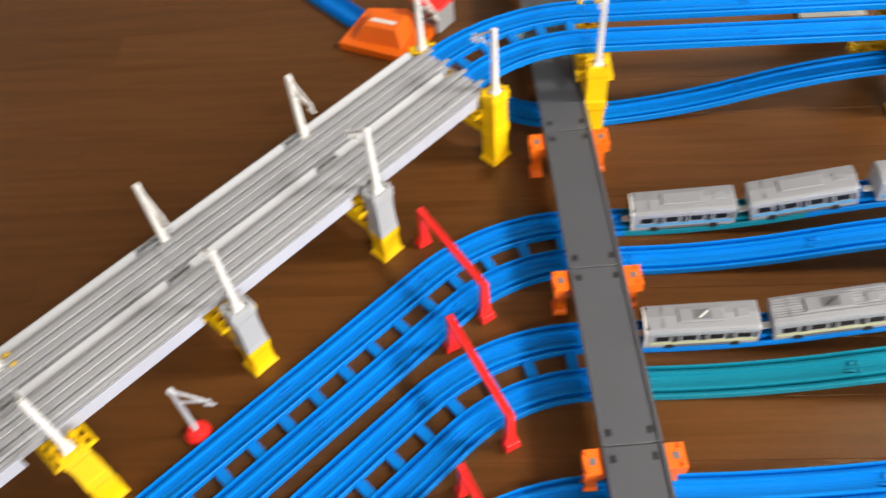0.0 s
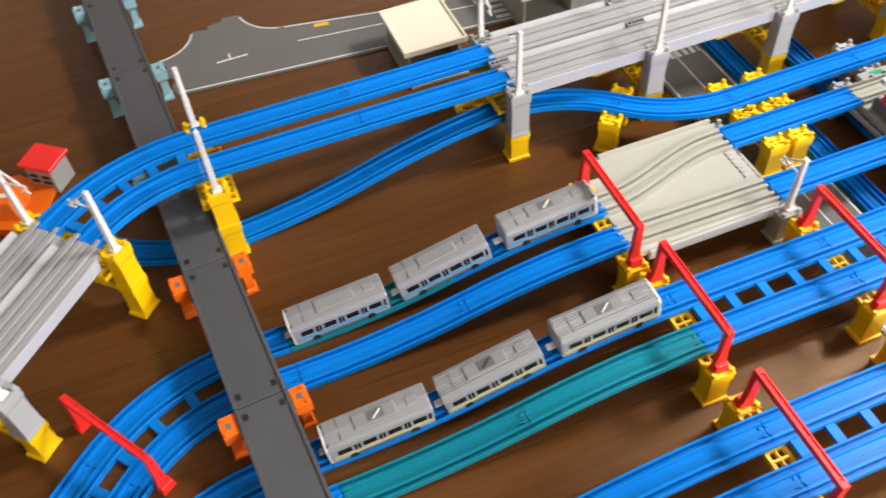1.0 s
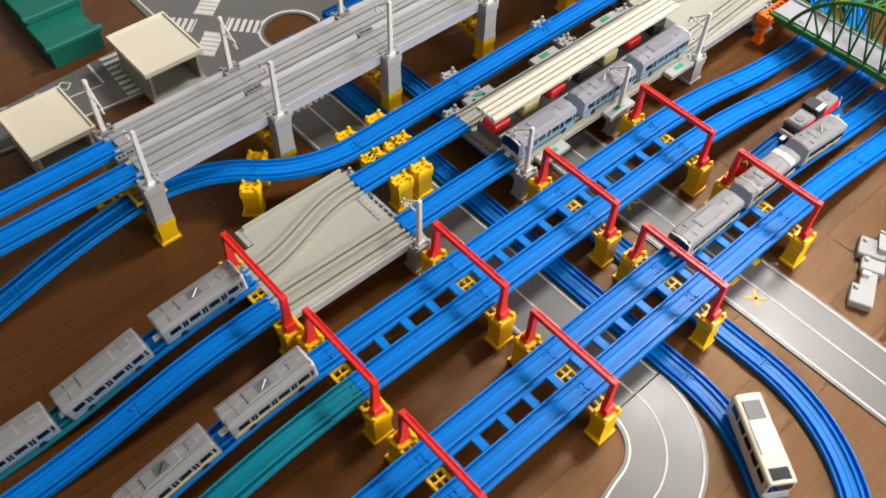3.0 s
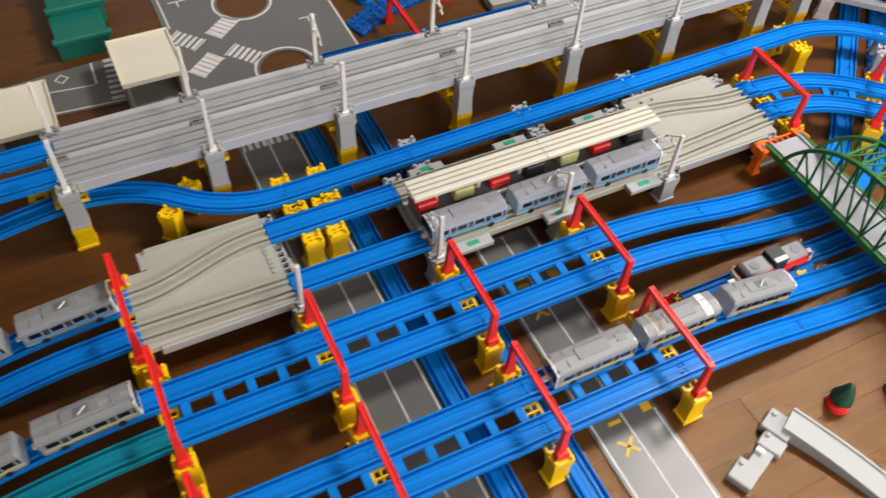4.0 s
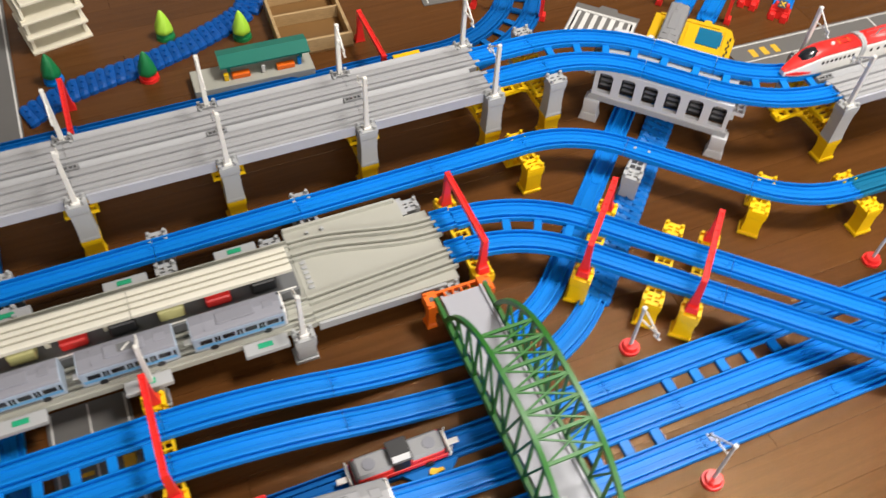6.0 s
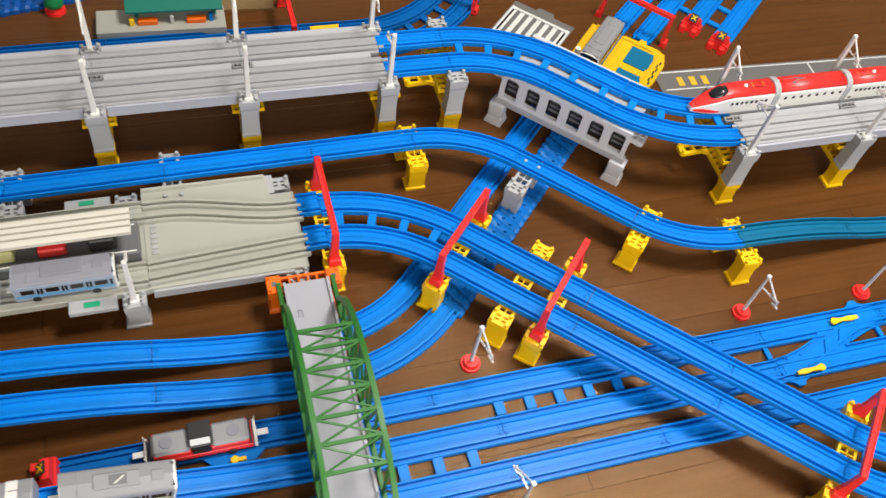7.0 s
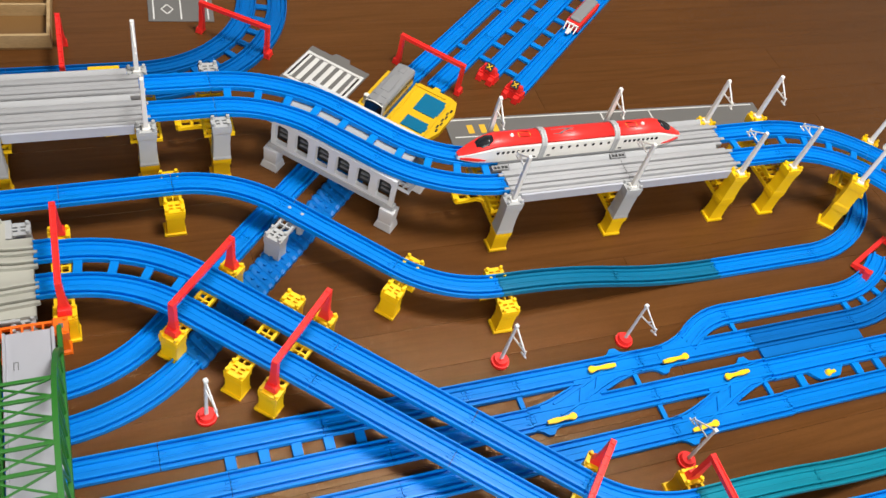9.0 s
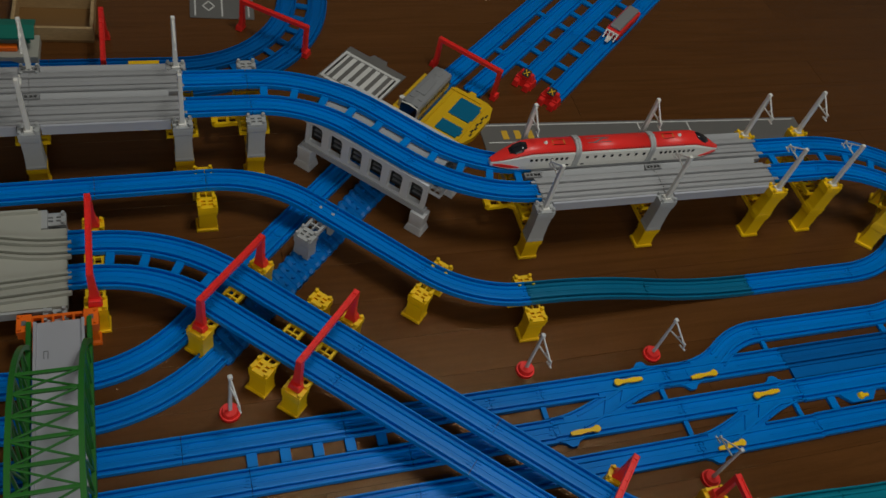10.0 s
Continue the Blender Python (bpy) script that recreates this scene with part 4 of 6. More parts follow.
def girder_bridge():
    c = pose(1.611, -0.018, 0, 0, 0, -45)
    root = thing("girder_bridge", c, "light grey plastic girder bridge with six oblong openings under the viaduct", "toy bridge")
    for sg in (-1, 1):
        y = -0.062 if sg < 0 else 0.046
        L = 0.115
        holes = []
        for i in range(6):
            x = -L + 2 * L * (i + 0.5) / 6
            w, h0, h1 = 0.0122, 0.061, 0.1015
            holes.append([(x - w + 0.0015, h0), (x + w - 0.0015, h0), (x + w, h0 + 0.0015), (x + w, h1 - 0.0055), (x + w - 0.0018, h1 - 0.0018), (x + w - 0.0055, h1), (x - w + 0.0055, h1), (x - w + 0.0018, h1 - 0.0018), (x - w, h1 - 0.0055), (x - w, h0 + 0.0015)])
        bm = slab(bmesh.new(), [(-L, 0.054), (L, 0.054), (L, 0.1105), (-L, 0.1105)], -0.004, 0.004, holes)
        bmesh.ops.transform(bm, matrix=Matrix.Translation((0, y, 0)) @ Matrix.Rotation(radians(90), 4, "X"), verts=bm.verts[:])
        part("side_wall", bm, PALE, root)
        part("lower_girder", bx(-L - 0.004, L + 0.004, y - 0.006, y + 0.006, 0.043, 0.0542, 0.0006), GREY, root, "mid-grey lower girder")
        for i in range(6):
            x = -L + 2 * L * (i + 0.5) / 6
            # added black sheet: paints the dark of the shaded interior behind each opening
            part("window_back", bx(x - 0.0150, x + 0.0150, y - sg * 0.0110 - 0.0006, y - sg * 0.0110 + 0.0006, 0.0580, 0.1018, 0), BLACK, root, "added black sheet for the shade inside the bridge")
            for z in (0.070, 0.080, 0.090):
                part("inner_bar", bx(x - 0.0095, x + 0.0095, y - sg * 0.0085 - 0.0018, y - sg * 0.0085 + 0.0018, z - 0.0022, z + 0.0022, 0.0006), DARKGREY, root, "dark grey inner bar")
        for sx in (-1, 1):
            bm = frustum(bmesh.new(), sx * (L - 0.004), y, 0.0, 0.014, 0.016, 0.014, 0.013, 0.011)
            frustum(bm, sx * (L - 0.004), y, 0.014, 0.0438, 0.012, 0.010, 0.013, 0.011)
            part("leg", bm, PALE, root)
    part("deck", bx(-0.112, 0.112, -0.0575, 0.0415, 0.102, 0.1105, 0.0006), STONE, root)
    for sx in (-1, 1):
        part("end_frame", beam_mesh(bmesh.new(), -0.055, 0.040, 0.0), PALE, root).matrix_basis = Matrix.Translation((sx * 0.122, 0, 0.092))
    return root


girder_bridge()

# ---------------------------------------------------------------- green truss bridge


def truss_bridge():
    cx, y0, y1 = 1.107, -0.290, -0.712
    root = thing("truss_bridge", pose(cx, 0, 0), "green plastic bowstring truss bridge with a grey ramp deck", "toy bridge")
    prof = [(-0.031, 0.0560), (-0.031, 0.0648), (-0.0275, 0.0648), (-0.0270, 0.0605), (0.0270, 0.0605), (0.0275, 0.0648), (0.031, 0.0648), (0.031, 0.0560)]
    part("deck", loft(bmesh.new(), [[(u, y, w) for u, w in prof] for y in (y1, y0)]), DECK, root, "light grey deck")
    ta, tb = -0.330, -0.688
    n = 12
    L = tb - ta

    def arch(u):
        v = abs(2 * u - 1)
        return 0.062 + 0.106 * (1 - v ** 2.6) ** 0.78

    for sg in (-1, 1):
        x = sg * 0.0370
        part("lower_chord", bar(bmesh.new(), (x, y1 - 0.002, 0.058), (x, y0 + 0.002, 0.058), 0.006, 0.011), GREEN, root)
        rings = []
        for i in range(41):
            u = (1 - math.cos(math.pi * i / 40)) / 2
            slope_ = (arch(min(1, u + 0.01)) - arch(max(0, u - 0.01))) / (0.02 * abs(L))
            c = 1 / math.sqrt(1 + slope_ * slope_)
            sn = slope_ * c
            rings.append([(x + p, ta + L * u + q * sn, arch(u) + q * c) for p, q in ((-0.0032, -0.0032), (0.0032, -0.0032), (0.0032, 0.0032), (-0.0032, 0.0032))])
        part("arch_chord", loft(bmesh.new(), rings), GREEN, root)
        for i in range(1, n):
            u, v = i / n, (i + 1) / n
            part("hanger", bar(bmesh.new(), (x, ta + L * u, 0.060), (x, ta + L * u, arch(u)), 0.0036, 0.0036), GREEN, root)
            if i < n - 1:
                p, q = (u, v) if i < n / 2 else (v, u)
                part("diagonal", bar(bmesh.new(), (x, ta + L * q, 0.062), (x, ta + L * p, arch(p)), 0.0030), GREEN, root)
    for i in range(3, n - 2):
        u, v = i / n, (i + 1) / n
        part("cross_beam", bar(bmesh.new(), (-0.037, ta + L * u, arch(u)), (0.037, ta + L * u, arch(u)), 0.0042), GREEN, root)
        if i < n - 3:
            bm = bar(bmesh.new(), (-0.037, ta + L * u, arch(u)), (0.037, ta + L * v, arch(v)), 0.0024)
            bar(bm, (0.037, ta + L * u, arch(u)), (-0.037, ta + L * v, arch(v)), 0.0024)
            part("wind_brace", bm, GREEN, root)
    for y in (y0 - 0.05, y1 + 0.05):
        bm = bx(-0.0190, -0.0180, y - 0.006, y + 0.006, 0.0606, 0.0610, 0)
        box(bm, -0.0140, -0.0130, y - 0.006, y + 0.006, 0.0606, 0.0610, 0)
        box(bm, -0.0180, -0.0140, y + 0.005, y + 0.006, 0.0606, 0.0610, 0)
        part("print_mark", bm, DARKGREY, root, "small dark moulded mark")
    return root


truss_bridge()
OLAB = "orange plastic bridge support with two legs"


def orange_pier(x, y, heading, mat=ORANGE, label=OLAB, height=0.0555, span=0.041):
    """A portal support: slender legs with a foot knob, studded heads beside the deck and a lattice beam under it."""
    root = thing("bridge_support", pose(x, y, 0, 0, 0, heading), label, "bridge support", "bridge supports")
    for sg in (-1, 1):
        c = sg * span
        bm = bmesh.new()
        loft(bm, [[(-a, c - b, z), (a, c - b, z), (a, c + b, z), (-a, c + b, z)] for z, a, b in ((0.0, 0.0098, 0.0082), (0.0050, 0.0092, 0.0076), (0.0085, 0.0068, 0.0058), (0.0340, 0.0062, 0.0054), (0.0400, 0.0105, 0.0080), (0.0425, 0.0135, 0.0092), (height + 0.0035, 0.0135, 0.0092))])
        part("leg", bm, mat, root)
        for sx in (-1, 1):
            part("stud", cone(bmesh.new(), (sx * 0.0098, c + sg * 0.0055, height + 0.0033), 0.0028, 0.0022, 0.0030, 10), mat, root)
        # no real recess: a flat dark patch gives the shade of the socket hole
        part("socket", bx(-0.0035, 0.0035, c - 0.0030, c + 0.0030, height + 0.0036, height + 0.0042, 0), DARKGREY, root, "dark grey patch for the shade in a socket hole")
    part("beam", beam_mesh(bmesh.new(), -span + 0.0094, span - 0.0094, height - 0.0005), mat, root)
    return root


orange_pier(1.105, -0.287, 90)
orange_pier(1.112, -0.722, 90)

# ---------------------------------------------------------------- dark road on supports, crossing over the western lines


def dark_road():
    a, b = Vector((-0.5240, 0.8005)), Vector((-0.413, -0.715))
    d = b - a
    ang = math.degrees(math.atan2(d.y, d.x))
    n = 7
    step = d.length / n
    for i in range(n):
        p = a + d * (i / n)
        root = thing("road_deck", pose(p.x, p.y, 0, 0, 0, ang), "dark grey plastic elevated road section on coloured supports", "toy road", "elevated road")
        part("slab", bx(0.0005, step - 0.0005, -0.0285, 0.0285, 0.0560, 0.0600, 0.0006), DARKROAD, root)
        for sg in (-1, 1):
            part("kerb", bx(0.0005, step - 0.0005, sg * 0.0285 - 0.002, sg * 0.0285 + 0.002, 0.0558, 0.0620, 0.0005), DARKROAD, root)
            for q in (0.014, step - 0.014):
                part("latch", bx(q - 0.004, q + 0.004, sg * 0.021 - 0.003, sg * 0.021 + 0.003, 0.0601, 0.0609, 0.0003), BLACK, root)
        if i:
            cold = i < 4
            for q in (0.0,):
                w = pose(p.x, p.y, 0, 0, 0, ang) @ Vector((q + 0.014, 0, 0))
                orange_pier(w.x, w.y, ang, ICE if cold else ORANGE, label="pale blue plastic bridge support with two legs" if cold else OLAB, height=0.0545)
    return ang


dark_road()

# ---------------------------------------------------------------- flat road pieces on the floor
RZ = 0.0022


def strip(bm, x0, y0, x1, y1, w, z=RZ):
    a, b = Vector((x0, y0, 0)), Vector((x1, y1, 0))
    d = b - a
    box(bm, 0, d.length, -w / 2, w / 2, z + 0.0001, z + 0.0006, 0, Matrix.Translation(a) @ pose(0, 0, 0, 0, 0, math.degrees(math.atan2(d.y, d.x))))
    return bm


def zebra(root, cx, cy, count, pitch, length, width, turn=0):
    m = pose(cx, cy, 0, 0, 0, turn)
    for i in range(count):
        u = (i - (count - 1) / 2) * pitch
        part("zebra_bar", box(bmesh.new(), u - width / 2, u + width / 2, -length / 2, length / 2, RZ + 0.0001, RZ + 0.0006, 0, m), LINE, root)


def road_strip(x0, x1, y0, y1, label, lanes=True):
    root = thing("road_plate", pose(0, 0, 0), label, "toy road", "road plates")
    part("plate", bx(x0, x1, y0, y1, 0.0, RZ, 0.0004), ROAD, root)
    for x in (x0 + 0.006, x1 - 0.006):
        part("edge_line", strip(bmesh.new(), x, y0 + 0.003, x, y1 - 0.003, 0.0026), LINE, root)
    if lanes:
        part("centre_line", strip(bmesh.new(), (x0 + x1) / 2, y0 + 0.003, (x0 + x1) / 2, y1 - 0.003, 0.0024), LINE, root)
    return root


r = road_strip(0.271, 0.375, -0.622, 0.20, "grey plastic road plate with white lines passing under the tracks")
zebra(r, 0.323, 0.115, 8, 0.0125, 0.030, 0.007)
zebra(r, 0.323, -0.03, 2, 0.05, 0.012, 0.012, 45)
r = road_strip(0.538, 0.645, -0.98, -0.24, "grey plastic road plate with white lines and yellow marks")
for y in (-0.36, -0.60):
    bm = bmesh.new()
    for a in (45, -45):
        box(bm, -0.016, 0.016, -0.0022, 0.0022, RZ + 0.0001, RZ + 0.0006, 0, pose(0.575, y - 0.035, 0, 0, 0, a))
    part("cross_mark", bm, YLINE, r, "yellow cross mark")
    for q in range(3):
        part("mark", bx(0.566, 0.586, y + 0.014 * q, y + 0.014 * q + 0.006, RZ + 0.0001, RZ + 0.0006, 0), YLINE, r, "yellow road mark")
    part("mark", bx(0.622, 0.640, y, y + 0.026, RZ + 0.0001, RZ + 0.0006, 0), YLINE, r, "yellow road mark")


def curved_road():
    root = thing("curved_road_plate", pose(0, 0, 0), "grey plastic curved road plate with white lines", "toy road", "road plates")
    path = []
    x, y, h = 0.326, -0.624, radians(-90)
    for r, deg in ((0.108, -82), (0.3, 12), (0.2, 30)):
        n = 12
        for i in range(n):
            t = radians(deg) / n
            path.append((x, y, 0, h))
            x, y, h = x + abs(t) * r * math.cos(h + t / 2), y + abs(t) * r * math.sin(h + t / 2), h + t
    path.append((x, y, 0, h))
    part("plate", sweep(bmesh.new(), [(0.052, 0), (0.052, RZ), (-0.052, RZ), (-0.052, 0)], path), ROAD, root)
    for u, w in ((-0.0465, 0.0028), (0, 0.0024), (0.0465, 0.0028)):
        part("line", sweep(bmesh.new(), [(u + w / 2, RZ + 0.0001), (u + w / 2, RZ + 0.0006), (u - w / 2, RZ + 0.0006), (u - w / 2, RZ + 0.0001)], path), LINE, root)
    return root


curved_road()

# floor tracks that run crosswise under everything
single(0.395, 0.27, GZ + 0.0002, -90, [st(), st(), st(), st(), st(0.29), cv(0.275, -45), cv(0.275, -45)], "crossing under the raised lines", "cross line")
single(0.492, 0.27, GZ + 0.0002, -90, [st(1, DEEP), st(1, DEEP), st(), st(), st(0.54), cv(0.275, -45), cv(0.275, -45)], "crossing under the raised lines", "cross line")

# ---------------------------------------------------------------- road mats and buildings beyond the viaduct


def west_mat():
    root = thing("road_mat", pose(0, 0, 0), "grey plastic road plate with white lanes and a side turning", "toy road", "road plates")
    corner_a = ring(-0.452, 0.518, 0.066, 10, radians(-86), radians(-8))
    corner_b = ring(-0.226, 0.526, 0.070, 12, radians(190), radians(262))
    steps = [(-0.380, 0.508), (-0.357, 0.503), (-0.354, 0.513), (-0.330, 0.516), (-0.328, 0.524), (-0.300, 0.522)]
    out = [(-0.436, 0.350), (0.158, 0.302), (0.158, 0.440), (-0.060, 0.425)] + corner_b[::-1] + steps[::-1] + corner_a[::-1] + [(-0.450, 0.444), (-0.441, 0.430), (-0.446, 0.408), (-0.434, 0.392), (-0.441, 0.372)]
    part("plate", slab(bmesh.new(), out, 0.0, RZ), ROAD, root)
    for cx, cy, rad, a0, a1 in ((-0.452, 0.518, 0.069, -86, -8), (-0.226, 0.526, 0.073, 190, 262)):
        arc = ring(cx, cy, rad + 0.0014, 14, radians(a0), radians(a1)) + ring(cx, cy, rad - 0.0014, 14, radians(a0), radians(a1))[::-1]
        part("kerb_line", slab(bmesh.new(), arc, RZ + 0.0001, RZ + 0.0006), LINE, root)
    part("edge_line", strip(bmesh.new(), -0.432, 0.3555, 0.150, 0.3085, 0.0026), LINE, root)
    part("edge_line", strip(bmesh.new(), -0.234, 0.4525, -0.062, 0.4205, 0.0026), LINE, root)
    part("centre_line", strip(bmesh.new(), -0.222, 0.405, 0.086, 0.370, 0.0024), LINE, root)
    part("stop_line", strip(bmesh.new(), -0.362, 0.4045, -0.309, 0.4055, 0.003), LINE, root)
    part("arrow_mark", strip(bmesh.new(), -0.338, 0.406, -0.338, 0.421, 0.003), LINE, root)
    part("stop_line", strip(bmesh.new(), 0.090, 0.372, 0.092, 0.434, 0.004), LINE, root)
    part("mark", strip(bmesh.new(), -0.185, 0.434, -0.160, 0.430, 0.010), YLINE, root, "yellow road mark")
    for x in (-0.01, 0.035):
        bm = bmesh.new()
        for a, b in (((x - 0.012, 0.408), (x, 0.420)), ((x, 0.420), (x + 0.012, 0.408)), ((x + 0.012, 0.408), (x, 0.396)), ((x, 0.396), (x - 0.012, 0.408))):
            strip(bm, *a, *b, 0.0022)
        part("diamond_mark", bm, LINE, root)
    zebra(root, 0.128, 0.375, 8, 0.0155, 0.036, 0.008, 86)
    return root


west_mat()


def plaza_mat():
    root = thing("roundabout_mat", pose(0, 0, 0), "large grey plastic road plate with round cut-outs and zebra crossings", "toy road", "road plates")
    out = [(0.236, 0.30), (0.160, 0.30), (0.160, 0.20), (0.57, 0.20), (0.575, 0.90), (0.245, 0.90)]
    spots = ((0.404, 0.510), (0.420, 0.285), (0.404, 0.740))
    holes = [ring(cx, cy, 0.050) for cx, cy in spots]
    part("plate", slab(bmesh.new(), out, 0.0, RZ, holes), ROAD, root)
    for cx, cy in spots:
        bm = slab(bmesh.new(), ring(cx, cy, 0.060, 36), RZ + 0.0001, RZ + 0.0006, [ring(cx, cy, 0.0555, 36)])
        part("ring_line", bm, LINE, root)
    for x in (0.251, 0.567):
        part("edge_line", strip(bmesh.new(), x, 0.478 if x < 0.3 else 0.21, x, 0.89, 0.0034), LINE, root)
    for (cx, cy, turn) in ((0.346, 0.447, 40), (0.270, 0.432, -48), (0.360, 0.352, -48), (0.285, 0.347, 40)):
        zebra(root, cx, cy, 5, 0.0120, 0.036, 0.0100 if turn > 0 else 0.0066, turn)
        m = pose(cx, cy, 0, 0, 0, turn)
        for sg in (-1, 1):
            a, b = m @ Vector((sg * 0.031, -0.020, 0)), m @ Vector((sg * 0.031, 0.020, 0))
            part("kerb_line", strip(bmesh.new(), a.x, a.y, b.x, b.y, 0.0024), LINE, root)
    for x, y in ((0.285, 0.56), (0.508, 0.415), (0.515, 0.60), (0.285, 0.70)):
        part("tee_mark", strip(strip(bmesh.new(), x - 0.017, y, x + 0.017, y, 0.003), x, y, x, y - 0.018, 0.003), LINE, root)
    return root


plaza_mat()


def canopy_house(x0, x1, y0, y1, h, label):
    """A flat-roofed cream building: raised rim, recessed walls, a doorway side left open."""
    root = thing("toy_building", pose(0, 0, 0), label, "toy building", "cream buildings")
    part("roof", bx(x0, x1, y0, y1, h - 0.007, h, 0.001), CREAM, root)
    bm = bmesh.new()
    for a in ((x0, x1, y0, y0 + 0.004), (x0, x1, y1 - 0.004, y1), (x0, x0 + 0.004, y0 + 0.004, y1 - 0.004), (x1 - 0.004, x1, y0 + 0.004, y1 - 0.004)):
        box(bm, *a, h, h + 0.003, 0.0004)
    part("roof_rim", bm, CREAM, root)
    part("base", bx(x0 + 0.004, x1 - 0.004, y0 - 0.012, y1, 0.0, 0.006, 0.0008), BEIGE, root)
    for a in ((x0 + 0.008, x0 + 0.013, y0 + 0.010, y1 - 0.006), (x1 - 0.013, x1 - 0.008, y0 + 0.010, y1 - 0.006), (x0 + 0.013, x1 - 0.013, y1 - 0.011, y1 - 0.006)):
        part("wall", bx(*a, 0.006, h - 0.007, 0.0005), BEIGE, root)
    return root


canopy_house(-0.094, 0.012, 0.218, 0.341, 0.060, "low flat-roofed cream toy building beside the viaduct")
canopy_house(0.126, 0.236, 0.266, 0.396, 0.066, "flat-roofed cream toy building beside the road plates")


def stand():
    root = thing("stepped_stand", pose(0, 0, 0), "dark sea-green stepped plastic stand", "toy stand")
    for i in range(4):
        y = 0.460 + 0.092 * i
        z = 0.036 + 0.006 * i
        part("step", bx(0.046 + 0.004 * i, 0.140 + 0.010 * i, y, y + 0.0915, 0.0, z, 0.001), SEA, root)
        part("lip", bx(0.040 + 0.004 * i, 0.146 + 0.010 * i, y - 0.004, y + 0.008, z, z + 0.010, 0.002), SEA, root)
    return root


stand()


def tiered_house():
    root = thing("cream_tower", pose(0.655, 0.56, 0, 0, 0, 12), "cream plastic tiered toy building with open floors", "toy building", "cream buildings")
    for i in range(3):
        z = 0.032 * i
        part("floor_slab", bx(-0.055, 0.055, -0.045, 0.045, z, z + 0.005, 0.0008), CREAM, root)
        for sx in (-1, 1):
            part("side_wall", bx(sx * 0.048 - 0.003, sx * 0.048 + 0.003, -0.035, 0.042, z + 0.005, z + 0.032, 0.0006), CREAM, root)
    part("roof", bx(-0.045, 0.045, -0.038, 0.045, 0.096, 0.102, 0.0008), CREAM, root)
    return root


tiered_house()


def toy_tree(x, y, h, crown, foot, label):
    root = thing("toy_tree", pose(x, y, 0), label, "toy tree", "toy trees")
    bm = cone(bmesh.new(), (0, 0, 0), 0.0175, 0.0168, 0.006, 24)
    cone(bm, (0, 0, 0.006), 0.0145, 0.0125, 0.007, 24)
    part("foot", bm, foot, root)
    bm = bmesh.new()
    rings = []
    n = 24
    for r, z in ((0.0138, 0.013), (0.0166, 0.017), (0.0154, h * 0.40), (0.0122, h * 0.58), (0.0082, h * 0.78), (0.0040, h * 0.93), (0.0008, h)):
        rings.append([(r * (1 + 0.05 * math.cos(6 * k * 2 * math.pi / n)) * math.cos(k * 2 * math.pi / n + z * 30), r * (1 + 0.05 * math.cos(6 * k * 2 * math.pi / n)) * math.sin(k * 2 * math.pi / n + z * 30), z) for k in range(n)])
    loft(bm, rings)
    part("crown", bm, crown, root, smooth=True)
    return root


toy_tree(0.881, -0.703, 0.055, DARKLEAF, RED, "dark green plastic conical toy tree on a red foot")
toy_tree(0.975, -0.722, 0.060, PINK, LEAF, "pink plastic conical toy tree on a green foot")
toy_tree(1.243, -0.718, 0.060, LEAF, RED, "green plastic conical toy tree on a red foot")
toy_tree(1.052, -0.815, 0.060, LEAF, BLUE, "green plastic conical toy tree on a blue foot")
toy_tree(1.395, -0.745, 0.060, LEAF, BLUE, "green plastic conical toy tree on a blue foot")
toy_tree(0.635, 0.425, 0.060, LEAF, BLUE, "green plastic conical toy tree on a blue foot")
toy_tree(0.792, 0.375, 0.060, LEAF, RED, "green plastic conical toy tree on a red foot")
toy_tree(0.842, 0.480, 0.060, LIME, LEAF, "lime plastic conical toy tree on a green foot")
toy_tree(0.975, 0.432, 0.060, LIME, LEAF, "lime plastic conical toy tree on a green foot")

# masts that stand on the floor
for x, y, h in ((1.312, -0.429, -165), (1.747, -0.428, -166), (1.963, -0.432, -160), (1.968, -0.643, 10), (1.105, -0.648, 10), (1.311, -0.642, 10), (-0.891, -0.452, -90)):
    mast(x, y, 0.0, h, mat=CLEAR, stand=True, label="milky white catenary mast on a round red foot")


LINKS = material("link_blue_plastic", (0.002, 0.085, 0.36), 0.36, spec=0.3)


# ---------------------------------------------------------------- beyond the viaduct: platform, bumpy track, crate, yard
def bumpy_track(points, label, width=0.019, mat=None):
    """A flexible track of short overlapping links."""
    root = thing("flexible_track", pose(0, 0, 0), label, "toy track", "flexible tracks")
    pts = [Vector((*p, 0)) for p in points]
    for a, b in zip(pts, pts[1:]):
        d = b - a
        n = max(1, round(d.length / 0.016))
        ang = math.degrees(math.atan2(d.y, d.x))
        for i in range(n):
            p = a + d * (i / n)
            step = d.length / n
            k = 0.006
            bm = bmesh.new()
            rings = []
            for u, w, z in ((-0.001, 0.93, 0.0062), (0.0020, 1.03, 0.0086), (step * 0.5, 1.08, 0.0104), (step - 0.0020, 1.03, 0.0086), (step + 0.001, 0.93, 0.0062)):
                h = width * 1.13 * w
                rings.append([(u - k, -h, 0), (u - k, -h, z * 0.75), (u - k * 0.7, -h * 0.78, z), (u - k * 0.3, -h * 0.34, z * 0.86), (u + k * 0.3, h * 0.34, z * 0.86), (u + k * 0.7, h * 0.78, z), (u + k, h, z * 0.75), (u + k, h, 0)])
            loft(bm, rings)
            for sg in (-1, 1):
                cone(bm, (step * 0.5 + sg * 0.003, sg * 0.0072, 0.0092), 0.0030, 0.0024, 0.0026, 8)
            ob = part("link", bm, mat or BLUE, root)
            ob.matrix_basis = pose(p.x, p.y, GZ, 0, 0, ang)
    return root


